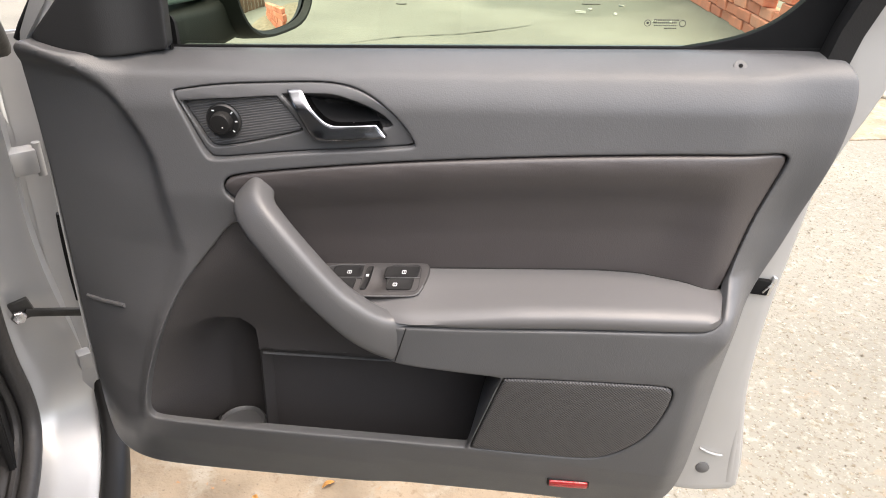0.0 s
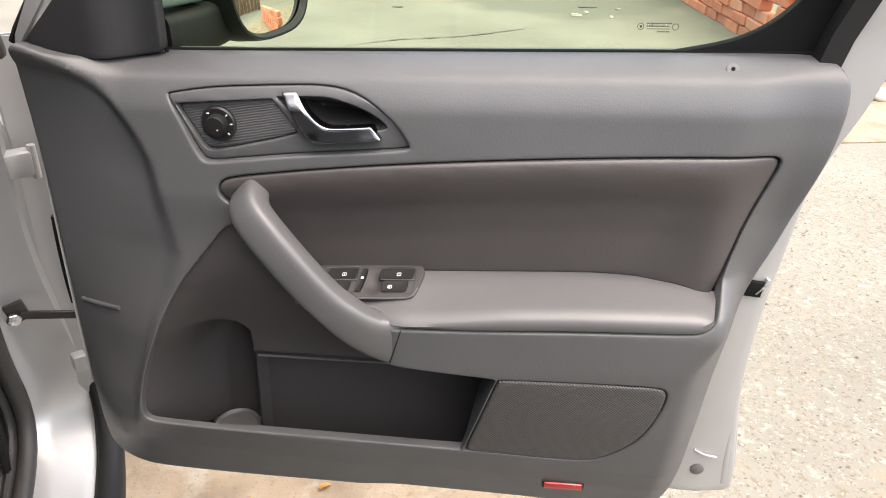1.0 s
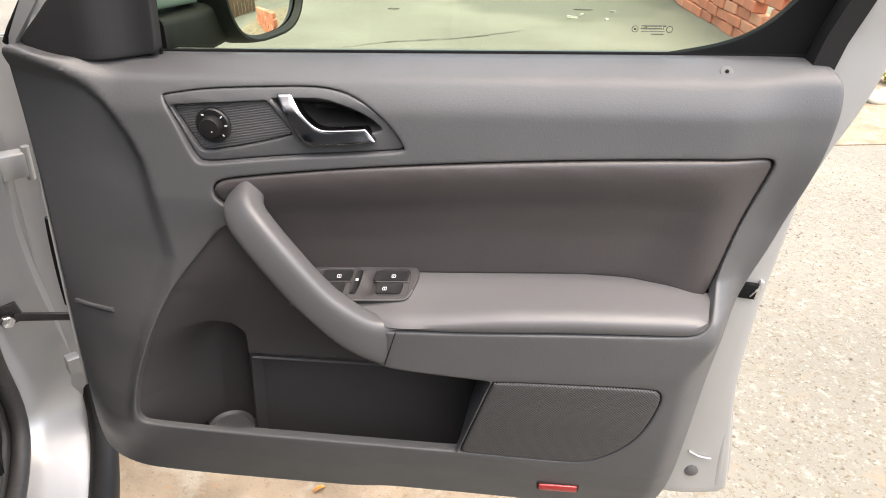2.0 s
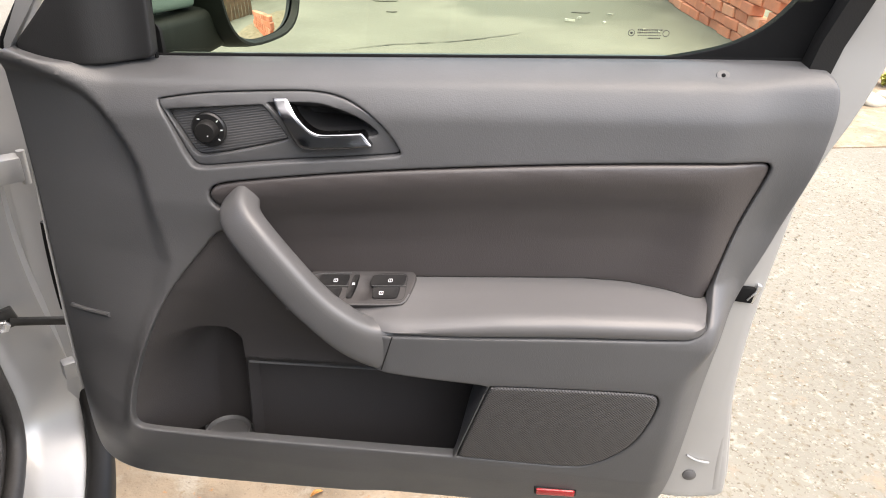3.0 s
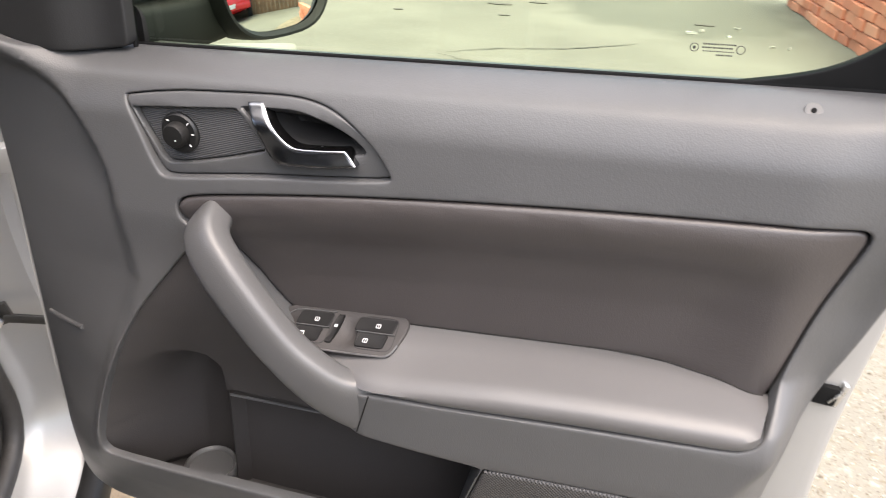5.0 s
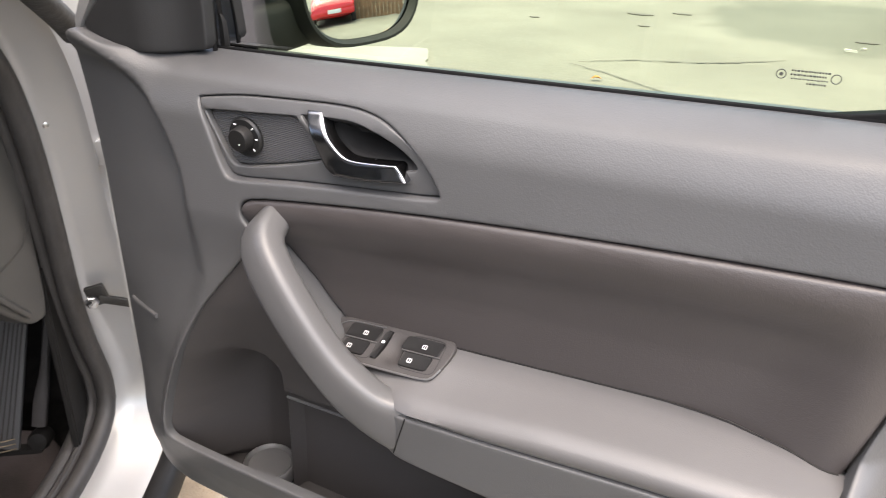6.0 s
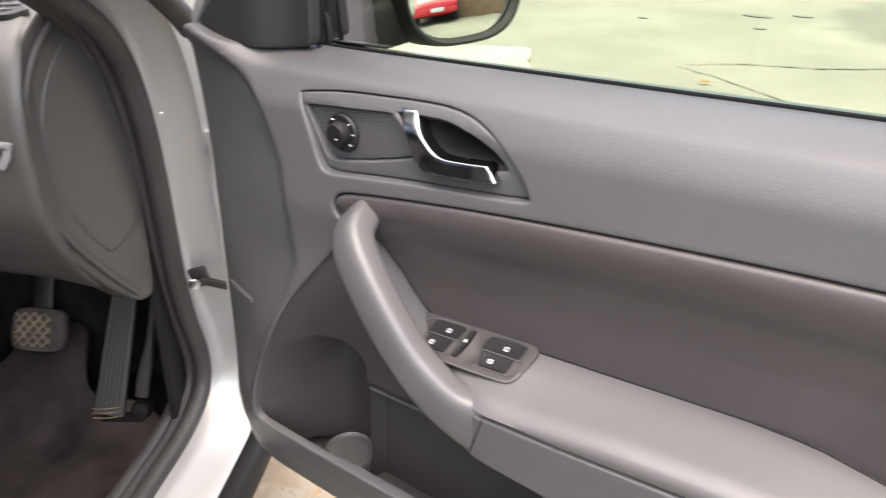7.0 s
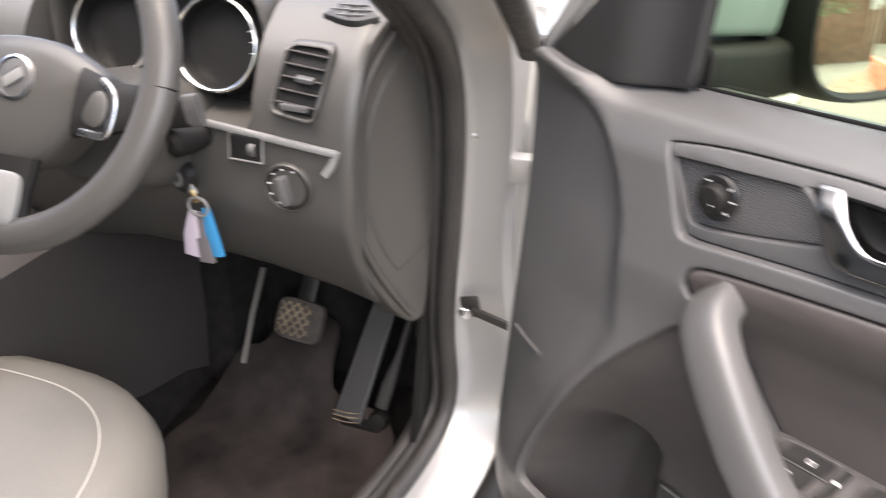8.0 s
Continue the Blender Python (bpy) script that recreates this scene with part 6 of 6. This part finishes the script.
def red_car(m):
    car = thing("red_car", m, "small glossy red hatchback parked in the yard", "car")
    prof = ((-1.95, 0.42, 0.62), (-1.90, 0.30, 0.80), (-1.70, 0.24, 0.92), (-0.9, 0.22, 1.0), (0.0, 0.22, 1.0), (0.9, 0.22, 0.98), (1.45, 0.24, 0.90), (1.85, 0.30, 0.74), (1.95, 0.40, 0.60))
    rings = []
    for x, z0, z1 in prof:
        w = 0.83 - 0.10 * (abs(x) / 1.95) ** 4
        rings.append([Vector((x, w * a, (z0 + z1) / 2 + (z1 - z0) / 2 * b)) for a, b in oval(1, 1, 24, 4)])
    part("body", loft(rings), CARRED, car, "glossy red bodywork", angle=50)
    rings = []
    for z, x0, x1, w in ((0.95, -1.35, 1.15, 0.74), (1.20, -1.22, 0.75, 0.68), (1.42, -1.05, 0.35, 0.60), (1.47, -0.9, 0.2, 0.5)):
        rings.append([Vector(((x0 + x1) / 2 + (x1 - x0) / 2 * a, w * b, z)) for a, b in oval(1, 1, 28, 5)])
    cab = part("cabin", loft(rings), CARRED, car, angle=50)
    for a, b, c, d in (((1.02, -0.62, 1.0), (1.02, 0.62, 1.0), (0.45, 0.52, 1.40), (0.45, -0.52, 1.40)), ((-1.31, 0.62, 1.02), (-1.31, -0.62, 1.02), (-1.10, -0.54, 1.38), (-1.10, 0.54, 1.38)),
                       ((0.75, -0.728, 1.02), (-1.05, -0.728, 1.02), (-0.9, -0.62, 1.38), (0.35, -0.62, 1.38)), ((-1.05, 0.728, 1.02), (0.75, 0.728, 1.02), (0.35, 0.62, 1.38), (-0.9, 0.62, 1.38))):
        bm = bmesh.new()
        cen = sum((Vector(p) for p in (a, b, c, d)), Vector()) / 4
        out = (cen - Vector((-0.1, 0, 1.1))).normalized() * 0.03
        q = [bm.verts.new(Vector(p) + out) for p in (a, b, c, d)]
        r = [bm.verts.new(Vector(p) - out) for p in (a, b, c, d)]
        bm.faces.new(q)
        bm.faces.new(r[::-1])
        for k in range(4):
            bm.faces.new((q[k], q[(k + 1) % 4], r[(k + 1) % 4], r[k]))
        part("window", bm, DARKGLASS, cab, "dark window glass")
    for x in (-1.2, 1.2):
        for s in (-1, 1):
            w = part("wheel", lathe([(0.20, -0.09), (0.30, -0.09), (0.315, -0.05), (0.315, 0.05), (0.30, 0.09), (0.20, 0.09)], pose(x, s * 0.74, 0.315, 90, 0, 0), 28), TYRE, car, "black tyre")
            part("rim", lathe([(0.05, -0.07), (0.20, -0.075), (0.20, 0.075), (0.05, 0.07)], pose(x, s * 0.74, 0.315, 90, 0, 0), 20), SATIN, w, "silver wheel rim")
    for s in (-1, 1):
        part("headlight", lathe([(0.11, -0.06), (0.11, 0.03), (0.07, 0.05), (0.0, 0.055)], pose(1.80, s * 0.55, 0.68, 0, 78, 0), 20), CHROME, car, "clear headlight")
    part("bumper", block((0.14, 1.5, 0.16), pose(1.90, 0, 0.42), 0.04), CARRED, car)
    part("plate", block((0.02, 0.46, 0.10), pose(1.975, 0, 0.45), 0.004), WHITE, car, "plain pale number plate")


red_car(pose(9.77, 5.86, ground_z(6, 5), 0, 0, 207))
garage = thing("house", pose(9.8, 11.2, ground_z(6, 6), 0, 0, 137), "cream rendered house with brown timber doors", "house")
part("wall", block((9.0, 0.25, 3.2), pose(0, 0, 1.6), 0.01), RENDER_WALL, garage, "cream rendered wall")
part("roof", block((9.6, 2.4, 0.14), pose(0, -0.8, 3.6, 22, 0, 0), 0.02), ROOF, garage, "brown tiled roof")
for x in (-2.6, 0.4):
    d = part("door", block((2.4, 0.10, 2.1), pose(x, 0.15, 1.05), 0.01), TIMBER, garage, "brown timber garage door")
    for k in range(8):
        part("plank", block((0.27, 0.03, 2.0), pose(x - 1.05 + k * 0.30, 0.21, 1.04), 0.006), TIMBER, d)
w = part("window", block((1.2, 0.08, 1.0), pose(3.2, 0.12, 1.5), 0.01), WHITE, garage, "white window frame")
part("pane", block((1.0, 0.03, 0.8), pose(3.2, 0.165, 1.5)), DARKGLASS, w)


def shrub(m, r, seed, label):
    """A bush of many small leaves round a few stems."""
    rnd = random.Random(seed)
    bush = thing("shrub", m, label, "shrub", "shrubs by the house")
    for k in range(5):
        a = k * 1.26
        part("stem", sweep([Vector((0, 0, 0)), Vector((0.2 * r * math.cos(a), 0.2 * r * math.sin(a), 0.5 * r)), Vector((0.5 * r * math.cos(a), 0.5 * r * math.sin(a), 1.2 * r))], oval(0.02, 0.02, 6), (0.3, 1, 0), [(1, 1), (0.8, 0.8), (0.3, 0.3)]), TIMBER, bush)
    verts, faces = [], []
    for k in range(1500):
        d = Vector((rnd.gauss(0, 1), rnd.gauss(0, 1), rnd.gauss(0, 1))).normalized()
        c = Vector((0, 0, r)) + d * r * rnd.uniform(0.5, 1.0) * (1 + 0.35 * noise.noise(d * 2.5 + Vector((seed, 0, 0))))
        u, v = d.orthogonal().normalized(), Vector((rnd.gauss(0, 1), rnd.gauss(0, 1), rnd.gauss(0, 1))).normalized()
        s = rnd.uniform(0.03, 0.06)
        n = len(verts)
        verts += [c - u * s, c + v * s * 0.5, c + u * s, c - v * s * 0.5]
        faces.append((n, n + 1, n + 2, n + 3))
    me = bpy.data.meshes.new("foliage")
    me.from_pydata(verts, [], faces)
    me.materials.append(FOLIAGE)
    ob = new("foliage", me)
    ob.parent = bush
    tagged(ob, kind="stuff")


shrub(pose(8.9, 6.9, ground_z(6, 9)), 0.9, 3, "rounded green shrub beside the cream house")
shrub(pose(13.2, 5.2, ground_z(14, 2)), 1.7, 8, "tall leafy green shrub by the wall")

fence = thing("timber_fence", pose(7.75, 6.75, ground_z(6, 6), 0, 0, 127), "brown stained timber fence by the shrubs", "fence")
for s in (-1.0, 0.0, 1.0):
    part("post", block((0.09, 0.09, 1.22), pose(s, -0.06, 0.61), 0.01), TIMBER, fence)
for k in range(13):
    part("board", block((0.155, 0.02, 1.08), pose(-1.0 + k * 0.167, 0, 0.60), 0.004), TIMBER, fence)
heap = thing("brick_heap", pose(4.55, 5.75, ground_z(4.5, 5.7) - 0.01, 0, 0, 30), "rough stack of loose orange bricks on the yard", "brick heap")
rnd = random.Random(15)
for k in range(32):
    ob = new("brick", shapes[k % 4])
    ob.parent = heap
    ob.matrix_basis = pose(-1.0 + 0.28 * (k % 8) + 0.13 * (k // 8 % 2), 0, 0.045 + 0.09 * (k // 8), rnd.uniform(-1, 1), rnd.uniform(-1, 1), rnd.uniform(-4, 4))
